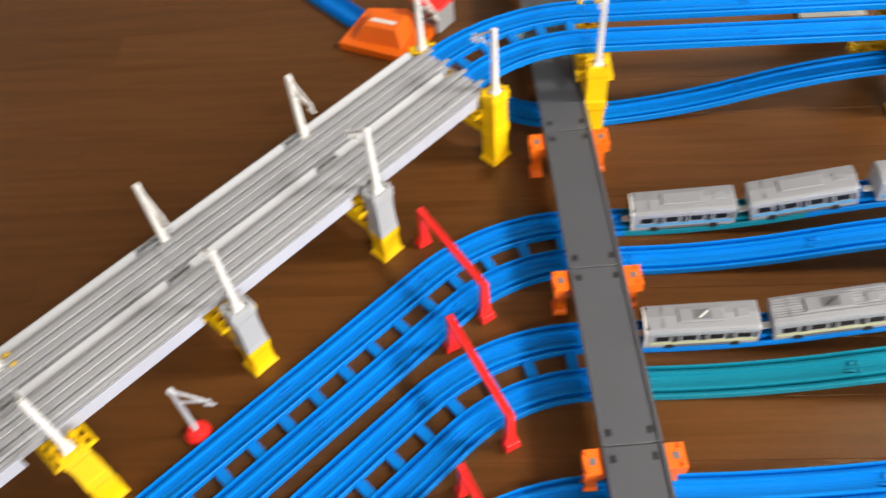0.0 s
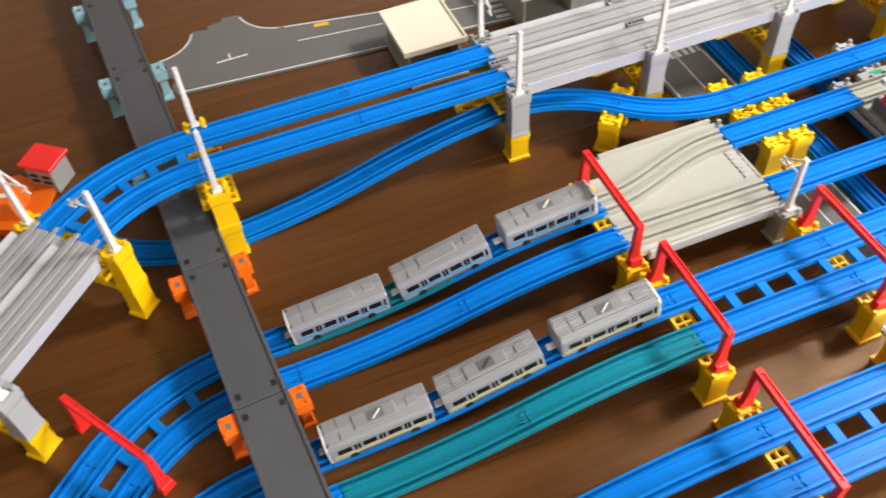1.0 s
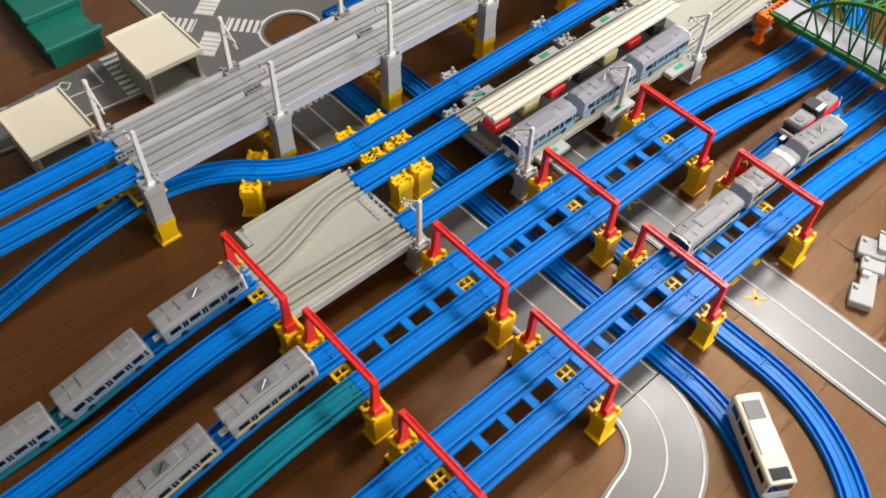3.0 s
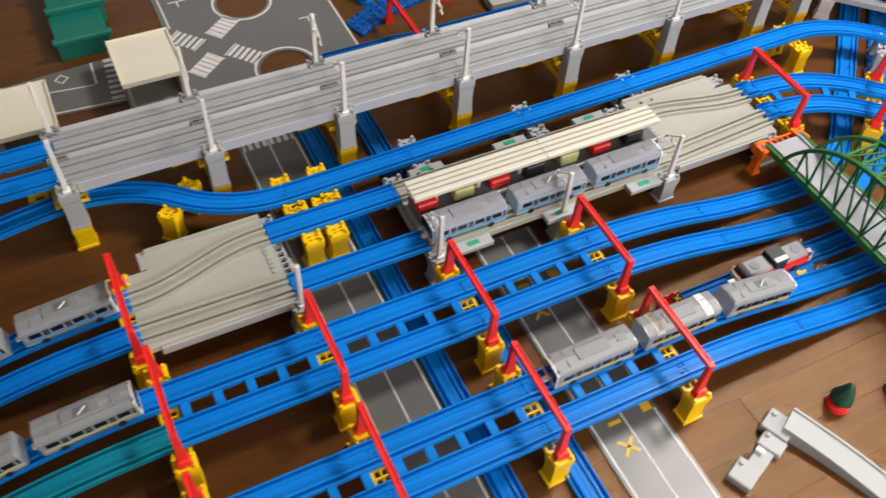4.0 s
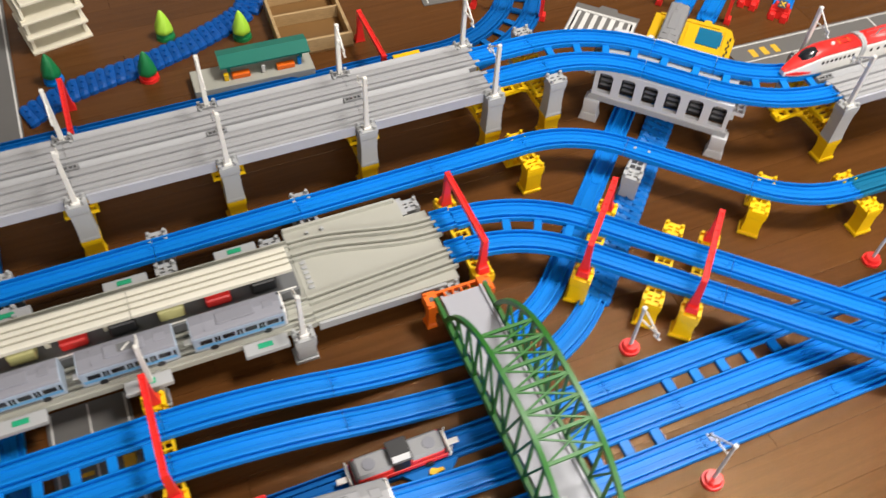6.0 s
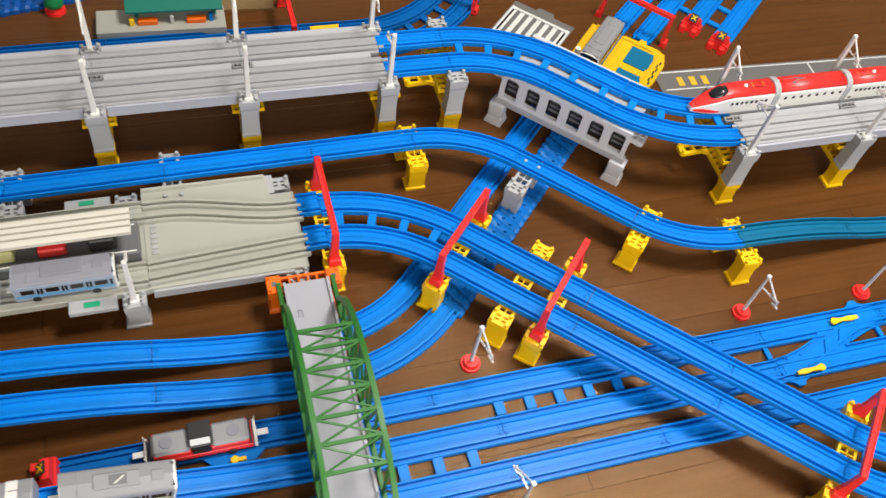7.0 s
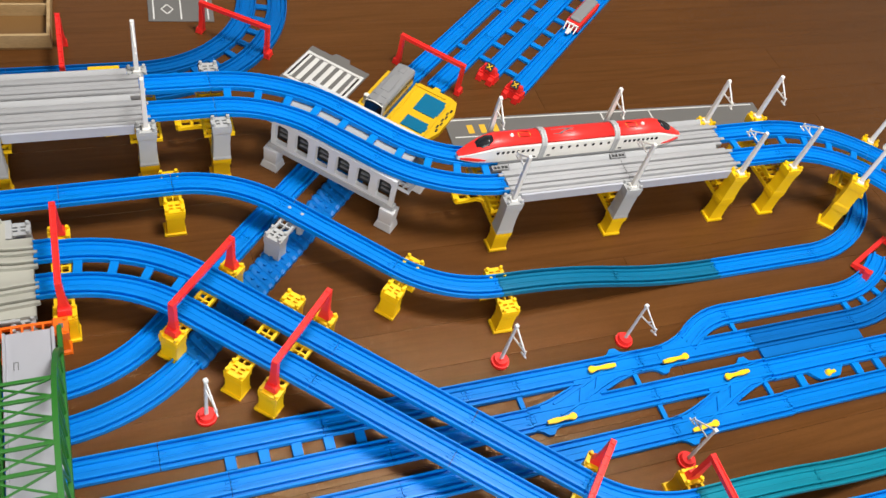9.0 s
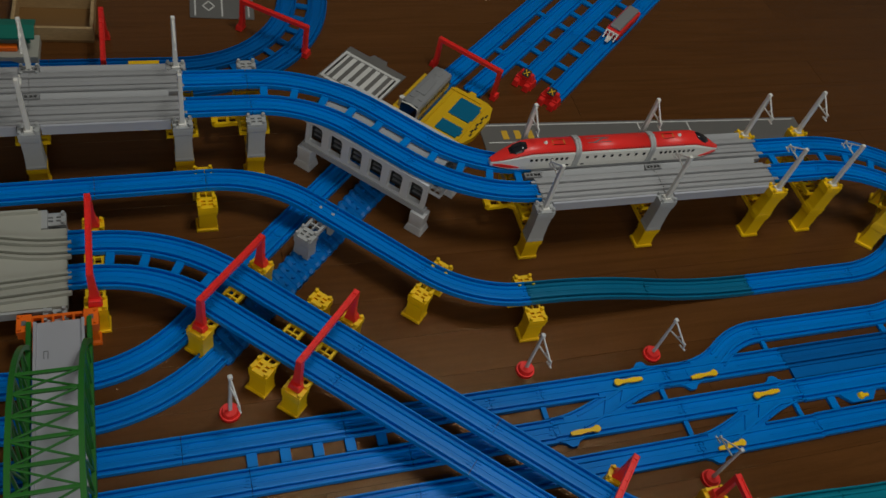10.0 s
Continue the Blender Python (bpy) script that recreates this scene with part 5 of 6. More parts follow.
bumpy_track([(0.578, 0.338), (0.606, 0.356), (0.655, 0.381), (0.720, 0.398), (0.790, 0.410), (0.872, 0.437), (0.95, 0.472), (1.0, 0.503), (1.02, 0.54)], "blue flexible toy track of short links lying on the floor", width=0.0220, mat=LINKS)


e = LOOP.translation
bumpy_track([(e.x, e.y), (e.x + 0.40, e.y + 0.40)], "blue flexible toy track of short links under the viaduct", width=0.0205, mat=WAVE)


def green_platform():
    root = thing("small_station", pose(0.965, 0.314, 0, 0, 0, -2), "small grey platform with a sea-green roof and orange seats", "station")
    part("platform", bx(-0.107, 0.107, -0.029, 0.029, 0, 0.018, 0.001), BEIGE, root)
    for x in (-0.04, 0.09):
        part("roof_post", bx(x - 0.003, x + 0.003, 0.006, 0.012, 0.018, 0.050, 0.0005), SEA, root)
    bm = loft(bmesh.new(), [[(x, -0.014, 0.046), (x, 0.011, 0.054), (x, 0.036, 0.046), (x, 0.036, 0.043), (x, 0.011, 0.051), (x, -0.014, 0.043)] for x in (-0.056, 0.104)])
    part("roof", bm, SEA, root, "sea-green gabled roof")
    for x in (-0.022, 0.058):
        part("seat", bx(x - 0.016, x + 0.016, -0.016, -0.004, 0.018, 0.027, 0.001), ORANGE, root, "orange seat")
    part("box", bx(0.080, 0.087, -0.012, -0.004, 0.018, 0.032, 0.0006), BLUE, root, "small blue box")
    part("box", bx(-0.052, -0.044, -0.016, -0.008, 0.018, 0.031, 0.0006), YELLOW, root, "small yellow box")
    part("notice_post", bx(0.015, 0.021, -0.014, -0.009, 0.018, 0.034, 0.0006), WHITE, root, "white notice post")
    return root


green_platform()


def crate():
    root = thing("wooden_tray", pose(1.098, 0.420, 0, 0, 0, -3), "shallow open pine wooden tray with a divider on the floor", "tray")
    part("bottom", bx(-0.0675, 0.0675, -0.080, 0.080, 0.0, 0.005, 0.0006), TRAY, root, "dark varnished bottom")
    for a in ((-0.0675, 0.0675, -0.080, -0.074), (-0.0675, 0.0675, 0.074, 0.080), (-0.0675, -0.0615, -0.0738, 0.0738), (0.0615, 0.0675, -0.0738, 0.0738)):
        part("side", bx(*a, 0.005, 0.032, 0.0006), PINE, root)
    part("divider", bx(-0.0613, 0.0613, 0.008, 0.013, 0.005, 0.030, 0.0006), PINE, root)
    return root


crate()
# rear line in the deeper blue: shading from the viaduct, set by colour
m = double(0.490, 0.236, GZ + 0.0030, 0, [st(0.767, DEEP)], "on the floor behind the viaduct, its shade put into the blue", "rear line")
m = double(0.655, 0.236, GZ, 0, [st(1, DEEP), st(1, DEEP), st(1, DEEP)], "on the floor behind the viaduct, its shade put into the blue", "rear line")
m = double(1.30, 0.236, GZ, 0, [cv(0.255, 45, DEEP), cv(0.255, 45, DEEP), st(1, DEEP)], "on the floor behind the viaduct, its shade put into the blue", "rear line")
gantry(1.4775, 0.331, GZ, 54)
gantry(1.178, 0.280, GZ, 0)
tagged(link("stop_plate", bx(1.215, 1.267, 0.2560, 0.2740, 0.0092, 0.0118, 0.0008), YELLOW), "small yellow plastic stop plate lying in the rear track", "track plate")
gantry(0.652, 0.272, GZ, 0)
r = thing("zebra_road_plate", pose(1.628, 0.226, 0, 0, 0, 45), "grey plastic road plate with a wide zebra crossing", "toy road", "road plates")
part("plate", slab(bmesh.new(), [(-0.058, -0.064), (0.058, -0.064), (0.058, -0.02), (0.068, -0.015), (0.068, 0.015), (0.058, 0.02), (0.058, 0.064), (-0.058, 0.064)], 0, RZ), ROAD, r)
zebra(r, -0.004, 0.0, 7, 0.0175, 0.074, 0.0090, 90)
for y in (-0.0575, 0.0575):
    part("edge_line", strip(bmesh.new(), -0.048, y, 0.042, y, 0.0085), LINE, r)
for x in (-0.046, 0.038):
    part("edge_line", strip(bmesh.new(), x, -0.053, x, 0.053, 0.006), LINE, r)
r = thing("diamond_road_plate", pose(1.395, 0.455, 0, 0, 0, -4), "grey plastic road plate with a white diamond", "toy road", "road plates")
part("plate", bx(-0.06, 0.06, -0.055, 0.055, 0, RZ, 0.0004), ROAD, r)
for x in (-0.05, 0.0, 0.05):
    part("line", strip(bmesh.new(), x, -0.05, x, 0.05, 0.0026), LINE, r)
bm = bmesh.new()
for a, b in (((-0.036, -0.02), (-0.025, -0.006)), ((-0.025, -0.006), (-0.014, -0.02)), ((-0.014, -0.02), (-0.025, -0.034)), ((-0.025, -0.034), (-0.036, -0.02))):
    strip(bm, *a, *b, 0.0022)
part("diamond_mark", bm, LINE, r)
r = thing("long_road_plate", pose(2.17, 0.0265, 0, 0, 0, -2.0), "long grey plastic road plate with lane lines and yellow marks", "toy road", "road plates")
part("plate", bx(-0.35, 0.35, -0.05, 0.05, 0, RZ, 0.0004), ROAD, r)
for y in (-0.044, 0.044):
    part("edge_line", strip(bmesh.new(), -0.34, y, 0.34, y, 0.0026), LINE, r)
part("centre_line", strip(bmesh.new(), -0.34, 0, 0.05, 0, 0.0024), LINE, r)
for x in (-0.02, 0.09):
    part("stop_line", strip(bmesh.new(), x, 0.002, x, 0.042, 0.003), LINE, r)
for x in (-0.31, -0.285, -0.26):
    part("mark", bx(x, x + 0.012, 0.008, 0.030, RZ + 0.0001, RZ + 0.0006, 0), YLINE, r, "yellow road mark")


AMBER = material("dull_yellow_plastic", (0.70, 0.43, 0.004), 0.45)


def transfer_table():
    root = thing("transfer_table", pose(1.757, 0.122, 0, 0, 0, 45), "yellow plastic transfer table with deep blue panels at the yard throat", "transfer table")
    outline = [(-0.062, 0.075), (-0.062, -0.056), (-0.050, -0.074), (-0.022, -0.083), (0.040, -0.084), (0.070, -0.074), (0.076, -0.058), (0.076, -0.034), (0.084, -0.032), (0.084, -0.020), (0.074, -0.018), (0.074, 0.010), (0.066, 0.012), (0.066, 0.075)]
    part("base", slab(bmesh.new(), outline, 0, 0.010), AMBER, root)
    part("track_bed", bx(-0.070, 0.070, 0.014, 0.052, 0.0102, 0.0150, 0.0006), DEEP, root)
    for x0, x1 in ((0.002, 0.054), (-0.048, -0.018)):
        outline = [(x0, -0.058), (x0 + 0.008, -0.058), (x0 + 0.009, -0.061), (x1 - 0.009, -0.061), (x1 - 0.008, -0.058), (x1, -0.058), (x1, -0.014), (x0, -0.014)]
        part("panel", slab(bmesh.new(), outline, 0.0101, 0.0118), PETROL, root, "petrol blue panel")
    for x in (-0.058, 0.062):
        part("rim", bx(x, x + 0.005, -0.052, 0.066, 0.0098, 0.0132, 0.0008), AMBER, root)
    for y in (-0.066, 0.006, 0.058):
        part("rib", bx(-0.050, 0.060, y, y + 0.0025, 0.0098, 0.0122, 0.0005), AMBER, root)
    part("lever", cone(bmesh.new(), (-0.040, 0.064, 0.010), 0.006, 0.005, 0.020, 14), WHITE, root, "white knob")
    bm = bmesh.new()
    for i in range(7):
        box(bm, -0.026 + i * 0.0105, -0.0175 + i * 0.0105, -0.0775 + (i % 2) * 0.003, -0.0743 + (i % 2) * 0.003, 0.0099, 0.0112, 0)
    part("chain_print", bm, BLACK, root, "black printed chain")
    return root


transfer_table()
Y0, YH = Vector((1.815, 0.172, 0)), 41
for k, (off, start) in enumerate(((0.040, 0.0), (-0.013, 0.012), (-0.073, 0.115), (-0.137, 0.105))):
    q = pose(Y0.x, Y0.y, GZ, 0, 0, YH) @ Vector((start, off, 0))
    single(q.x, q.y, GZ, YH, [st(), st(), st()], "of the fan of yard lines", "yard lines")
    if k >= 2:
        b = pose(Y0.x, Y0.y, GZ, 0, 0, YH) @ Vector((start - 0.002, off, 0))
        buffer_stop(b.x, b.y, YH + 180)
for k in range(9):
    for off in (-0.043, -0.105, 0.0135):
        if off == 0.0135 and k % 3:
            continue
        u = 0.16 + k * 0.058
        q = pose(Y0.x, Y0.y, GZ, 0, 0, YH) @ Vector((u, off, 0))
        ob = tagged(link("track_tie", bx(-0.006, 0.006, -0.0132, 0.0132, 0.0002, 0.0058, 0.0005), BLUE), "flat blue plastic tie plate between two yard tracks", "track tie", "track ties")
        ob.matrix_basis = pose(q.x, q.y, GZ, 0, 0, YH)
gantry(1.827, 0.206, GZ, 44)


# orange depot and red-roofed hut at the far west
def depot():
    root = thing("orange_depot", pose(-0.715, 0.205, 0, 0, 0, -20), "orange plastic track-side loading ramp", "toy building")
    part("base", slab(bmesh.new(), [(-0.06, -0.045), (0.06, -0.050), (0.068, 0.03), (0.01, 0.06), (-0.05, 0.045)], 0, 0.012), ORANGE, root)
    part("ramp", frustum(bmesh.new(), 0, 0, 0.012, 0.034, 0.040, 0.032, 0.026, 0.020), ORANGE, root)
    part("print", bx(-0.02, 0.02, -0.008, 0.000, 0.0341, 0.0346, 0), WHITE, root, "white printed bars")
    return root


depot()


def hut():
    root = thing("red_roofed_hut", pose(-0.640, 0.236, 0, 0, 0, -38), "small grey hut with a red flat roof", "toy building")
    part("wall", bx(-0.022, 0.022, -0.020, 0.020, 0, 0.044, 0.0008), STONE, root)
    part("roof", bx(-0.027, 0.027, -0.024, 0.024, 0.044, 0.050, 0.001), RED, root)
    for sg in (-1, 1):
        for z in (0.016, 0.026):
            part("window", bx(sg * 0.010 - 0.007, sg * 0.010 + 0.007, -0.0206, -0.0198, z, z + 0.006, 0), GLASS, root)
    return root


hut()


# a pale grey ramp piece lying on the floor in front
def ramp():
    root = thing("ramp_piece", pose(0, 0, 0), "pale grey plastic slope piece with loose end connectors on the floor", "toy track")
    path = []
    x, y, h = 0.788, -0.698, radians(-62)
    for i in range(13):
        path.append((x, y, 0.0, h))
        x, y, h = x + 0.0165 * math.cos(h), y + 0.0165 * math.sin(h), h - radians(1.2) + radians(0.5) * (i > 6)
    rings = []
    for i, (x, y, z, h) in enumerate(path):
        top = 0.016 * (1 - i / 13) ** 1.3 + 0.006
        nx, ny = -math.sin(h), math.cos(h)
        rings.append([(x + nx * u, y + ny * u, w) for u, w in ((0.019, 0), (0.019, top + 0.003), (0.016, top + 0.003), (0.0155, top), (-0.0155, top), (-0.016, top + 0.003), (-0.019, top + 0.003), (-0.019, 0))])
    part("bed", loft(bmesh.new(), rings), STONE, root)
    for u, v, a, b, q in ((0.014, 0.0, 0.018, 0.020, 0.016), (0.044, 0.006, 0.0125, 0.017, 0.012), (0.074, 0.004, 0.018, 0.012, 0.009), (0.108, -0.002, 0.018, 0.017, 0.014)):
        m = pose(0.788, -0.692, 0, 0, 0, 204)
        part("connector", box(bmesh.new(), u - a, u + a, v - b, v + b, 0, q, 0.0015, m), STONE, root)
        bm = cone(bmesh.new(), m @ Vector((u - a * 0.5, v - b * 0.6, q - 0.001)), 0.004, 0.0035, 0.005, 10)
        part("stud", bm, STONE, root)
    part("pin", box(bmesh.new(), 0.062, 0.070, -0.008, 0.004, 0.0091, 0.016, 0.001, pose(0.788, -0.692, 0, 0, 0, 204)), WHITE, root, "white pin")
    return root


ramp()


# ---------------------------------------------------------------- trains
def rounded(half, h0, h1, r=0.006, crown=0.003, n=4):
    """A car body section: flat sides, rounded shoulders and a slightly arched roof. Points (y, z)."""
    pts = [(-half, h0), (-half, h1 - r)]
    for i in range(1, n + 1):
        a = math.pi - math.pi / 2 * i / n
        pts.append((-half + r + r * math.cos(a), h1 - r + r * math.sin(a)))
    pts.append((0, h1 + crown))
    return pts + [(-y, z) for y, z in pts[:-1]][::-1]


def commuter_car(m, stripe, front=0, ribbed=False, pale=None, unit=0, group="silver train", word="blue", band=False):
    """A short toy railcar: silver body, grey roof, window band, coloured stripe, wheels. front: +1/-1 for a cab at that end."""
    root = thing("toy_railcar", m, f"silver toy railcar with grey roof and {word} stripe", "toy train", group)
    L, W = 0.0610, 0.0188
    side = pale or SILVER
    top = SLATE if pale else ROOF
    sec = rounded(W, 0.0060, 0.0375, 0.005, 0.002)
    bm = loft(bmesh.new(), [[(x, y * k, z) for y, z in sec] for x, k in ((-L, 0.97), (-L + 0.002, 1), (L - 0.002, 1), (L, 0.97))])
    part("body", bm, side, root)
    roof = [(y * 0.985, z + 0.0006) for y, z in rounded(W, 0.0330, 0.0377, 0.005, 0.002)]
    if ribbed:
        roof = roof[:5] + [(-0.0135 + 0.027 * i / 16, 0.0388 + 0.0011 * (i % 2)) for i in range(17)] + roof[-5:]
    bm = loft(bmesh.new(), [[(x, y, z) for y, z in roof] for x in (-L + 0.0015, L - 0.0015)])
    part("roof", bm, top, root, "grey roof")
    if band:
        for x in (-0.048, 0.034):
            part("roof_band", loft(bmesh.new(), [[(q, y * 1.012, z + 0.0011) for y, z in roof] for q in (x, x + 0.012)]), WHITE, root, "white roof band")
    bm = bx(-0.026, 0.024, -0.0090, 0.0090, 0.0385, 0.0412, 0.0010)
    part("roof_unit", bm, top, root)
    part("roof_seam", bx(-0.0425, -0.0415, -0.0130, 0.0130, 0.0380, 0.0402, 0), top, root)
    part("roof_vent", bx(0.036, 0.050, -0.0060, 0.0060, 0.0385, 0.0408, 0.0008), top, root)
    if unit:
        bm = bar(bmesh.new(), (-0.004, -0.005, 0.0420), (0.007, 0.003, 0.0436), 0.0016)
        part("pantograph", bm, WHITE if unit == 1 else BLACK, root)
        part("pantograph_base", bx(-0.009, 0.010, -0.0062, 0.0062, 0.0413, 0.0418, 0.0002), DARKGREY, root, "dark pantograph base")
    for sg in (-1, 1):
        y = sg * (W + 0.0002)
        part("stripe", bx(-L + 0.003, L - 0.003, y - 0.0004, y + 0.0004, 0.0120, 0.0170, 0), stripe, root)
        for i in range(4):
            x = -0.044 + 0.0293 * i
            part("window", bx(x - 0.0080, x + 0.0080, y - 0.0005, y + 0.0005, 0.0190, 0.0280, 0.0003), GLASS, root)
            for q in (0.0125, 0.0168):
                if x + q < L - 0.004:
                    part("door_window", bx(x + q - 0.0015, x + q + 0.0015, y - 0.0005, y + 0.0005, 0.0175, 0.0285, 0), GLASS, root)
        part("side_box", bx(-0.030, 0.030, y - 0.0006, y + 0.0006, 0.0070, 0.0100, 0), DARKGREY, root)
        for x in (-0.036, 0.036):
            part("wheel", cone(bmesh.new(), (x, sg * 0.0165, 0.0058), 0.0056, 0.0056, 0.0025, 16, Matrix.Rotation(radians(90), 4, "X")), BLACK, root)
    if front:
        x = front * L
        bm = loft(bmesh.new(), [[(x + front * q, y * k, z) for y, z in rounded(W * 0.99, 0.0062, 0.0373, 0.005, 0.002)] for q, k in ((0, 1), (0.0025, 0.96))])
        part("cab_front", bm, WHITE, root, "white cab front")
        bm = loft(bmesh.new(), [[(x + front * q, y, z) for y, z in rounded(0.0170, lo, hi, 0.004, 0.001)] for q, lo, hi in ((-0.003, 0.0165, 0.0386), (0.0030, 0.0165, 0.0366), (0.0036, 0.0170, 0.0355))])
        part("windscreen", bm, GLASS, root, "black windscreen")
    part("coupler", bx(-L - 0.011, -L + 0.001, -0.0042, 0.0042, 0.0065, 0.0092, 0.0006), WHITE, root, "white coupler")
    part("underframe", bx(-L + 0.008, L - 0.008, -0.012, 0.012, 0.0035, 0.0062, 0.0004), DARKGREY, root)
    return root


RT = 0.0052   # wheels run in the grooves


# standing at the station
for i, x in enumerate((0.523, 0.664, 0.805)):
    commuter_car(pose(x, -0.240, MZ + RT + 0.0003, 0, 0, 0), SKY, front=-1 if i == 0 else 1 if i == 2 else 0, pale=LIGHTBLUE, unit=1 if i == 1 else 0, group="train at the station", word="sky-blue")


def slope_pose(xc, y, x_top, x_foot):
    """Pose of a car on a slope that falls from x_top to x_foot."""
    def zz(x):
        u = min(1, max(0, (x - x_top) / (x_foot - x_top)))
        return MZ + (GZ - MZ) * (2 * u * u if u < 0.5 else 1 - 2 * (1 - u) ** 2)
    a, b = zz(xc - 0.036), zz(xc + 0.036)
    return pose(xc, y, (a + b) / 2 + RT, 0, -math.degrees(math.atan2(b - a, 0.072)), 0)


for i, x in enumerate((-0.325, -0.185, -0.045)):
    commuter_car(slope_pose(x, PY0, 0.034, 0.034 - 2 * S), SKY, front=-1 if i == 0 else 1 if i == 2 else 0, unit=1 if i == 2 else 0, group="train on the slope", word="sky-blue")
for i, x in enumerate((-0.330, -0.192, -0.053)):
    commuter_car(slope_pose(x, -0.342, GX[0], GX[0] - 2 * S), GSTRIPE, front=-1 if i == 0 else 1 if i == 2 else 0, ribbed=i > 0, unit=2 if i == 1 else 1, group="second train on the slope", word="yellow-green")
for i, x in enumerate((0.565, 0.705, 0.845)):
    q = pose(x, -0.527, MZ + RT, 0, 0, 0) if i == 0 else slope_pose(x, -0.527, GX[0] + 3 * S, GX[0] + 5 * S)
    commuter_car(q, GSTRIPE, front=-1 if i == 0 else 1 if i == 2 else 0, band=i == 1, unit=1 if i == 2 else 0, group="train on the front line", word="green")
for i, u in enumerate((-0.01,)):
    q = pose(1.757, 0.122, 0, 0, 0, 45) @ Matrix.Translation((u, 0.033, 0.0150 if i == 0 else 0.0058))
    commuter_car(q, GOLD, front=-1 if i == 0 else 0, group="train in the yard", word="yellow")


# red and white express
def express_car(m, nose, L=0.066):
    root = thing("express_railcar", m, "red and white bullet train car with a long pointed nose" if nose else "red and white bullet train middle car", "toy train", "red express train")
    W, H = 0.0190, 0.0455
    lower = [(-W, 0.0062), (-W * 1.03, 0.0160), (-W * 0.97, 0.0365), (-W * 0.89, 0.0403), (W * 0.89, 0.0403), (W * 0.97, 0.0365), (W * 1.03, 0.0160), (W, 0.0062)]
    upper = [(-W * 0.89, 0.0403), (-W * 0.80, 0.0424), (-W * 0.50, 0.0447), (0, H), (W * 0.50, 0.0447), (W * 0.80, 0.0424), (W * 0.89, 0.0403)]
    if nose:
        body = [(-L, 1, 1), (0.012, 1, 1)]
        tip = [(0.012 + 0.062 * u, 1 - 0.72 * u ** 2.2, 1 - 0.80 * u ** 1.35) for u in (0.15, 0.3, 0.45, 0.6, 0.75, 0.88, 0.96, 1.0)]
        stations = body + tip
    else:
        stations = [(-L, 1, 1), (L, 1, 1)]
    z0 = 0.0062
    rl, ru = [], []
    for x, kw, kh in stations:
        top = z0 + (H - z0) * max(kh, 0.24)
        split = min(0.0403, z0 + (top - z0) * 0.80)
        rl.append([(x, y * kw, z0 + (z - z0) * (split - z0) / (0.0403 - z0)) for y, z in lower])
        ru.append([(x, y * kw, split + (z - 0.0403) * (top - split) / (H - 0.0403) + 0.0001) for y, z in upper])
    part("lower_body", loft(bmesh.new(), rl), WHITE, root, "white lower body", smooth=False)
    part("upper_body", loft(bmesh.new(), ru), RED, root, "red upper body", smooth=True)
    for sg in (-1, 1):
        y = sg * (W + 0.0004)
        n = 8
        for i in range(n):
            x = -0.050 + (0.105 if not nose else 0.062) * i / (n - 1)
            part("window", bx(x - 0.0022, x + 0.0022, y - 0.0005, y + 0.0005, 0.0240, 0.0290, 0.0002), GLASS, root)
        part("vent", bx(-0.058, -0.052, y - 0.0005, y + 0.0005, 0.0100, 0.0125, 0), GLASS, root)
        for x in (-0.042, 0.036 if not nose else 0.022):
            part("wheel", cone(bmesh.new(), (x, sg * 0.0150, 0.0058), 0.0056, 0.0056, 0.0025, 16, Matrix.Rotation(radians(90), 4, "X")), BLACK, root)
    if nose:
        bm = bmesh.new()
        rings = []
        for x, k, z in ((0.020, 0.50, 0.0450), (0.028, 0.66, 0.0428), (0.038, 0.62, 0.0382), (0.046, 0.40, 0.0335)):
            rings.append([(x, W * k * math.cos(a), z - 0.0075 + 0.0085 * math.sin(a)) for a in [math.pi * i / 8 for i in range(9)]])
        part("windscreen", loft(bm, rings), GLASS, root, "black cab windscreen", smooth=True)
        for sg in (-1, 1):
            strip_ = [[(x, sg * (W * k * 1.03 + q), z) for q, z in ((-0.002, a), (0.0006, a), (0.0006, b_), (-0.002, b_))] for x, k, a, b_ in ((0.030, 0.960, 0.0105, 0.0125), (0.0435, 0.843, 0.0090, 0.0150), (0.0585, 0.618, 0.0080, 0.0150), (0.0705, 0.355, 0.0075, 0.0110))]
            part("nose_stripe", loft(bmesh.new(), strip_), RED, root, "red stripe sweeping round the nose")
        part("lamp_dome", cone(bmesh.new(), (-0.014, 0, 0.0453), 0.0035, 0.0020, 0.003, 14), WHITE, root, "white roof dome")
    bm = bmesh.new()
    for q in (-0.030, -0.008):
        box(bm, -0.046 if nose else q - 0.02, -0.026 if nose else q, 0.0045, 0.0055, 0.0447, 0.0456, 0)
        box(bm, -0.046 if nose else q - 0.02, -0.026 if nose else q, -0.0055, -0.0045, 0.0447, 0.0456, 0)
    part("roof_print", bm, GOLD if nose else DARKGREY, root, "small roof print")
    if nose:
        bm = bmesh.new()
        for a, b in (((-0.046, -0.0055), (-0.046, 0.0055)), ((-0.026, -0.0055), (-0.026, 0.0055))):
            bar(bm, (*a, 0.0456), (*b, 0.0456), 0.001, 0.0006)
        part("roof_frame", bm, GOLD, root, "gold printed frame")
    else:
        part("roof_stroke", bar(bar(bmesh.new(), (-0.040, -0.006, 0.0456), (-0.018, 0.004, 0.0456), 0.0024, 0.0007), (-0.030, 0.006, 0.0456), (-0.012, 0.001, 0.0456), 0.002, 0.0007), DARKGREY, root, "grey roof emblem strokes")
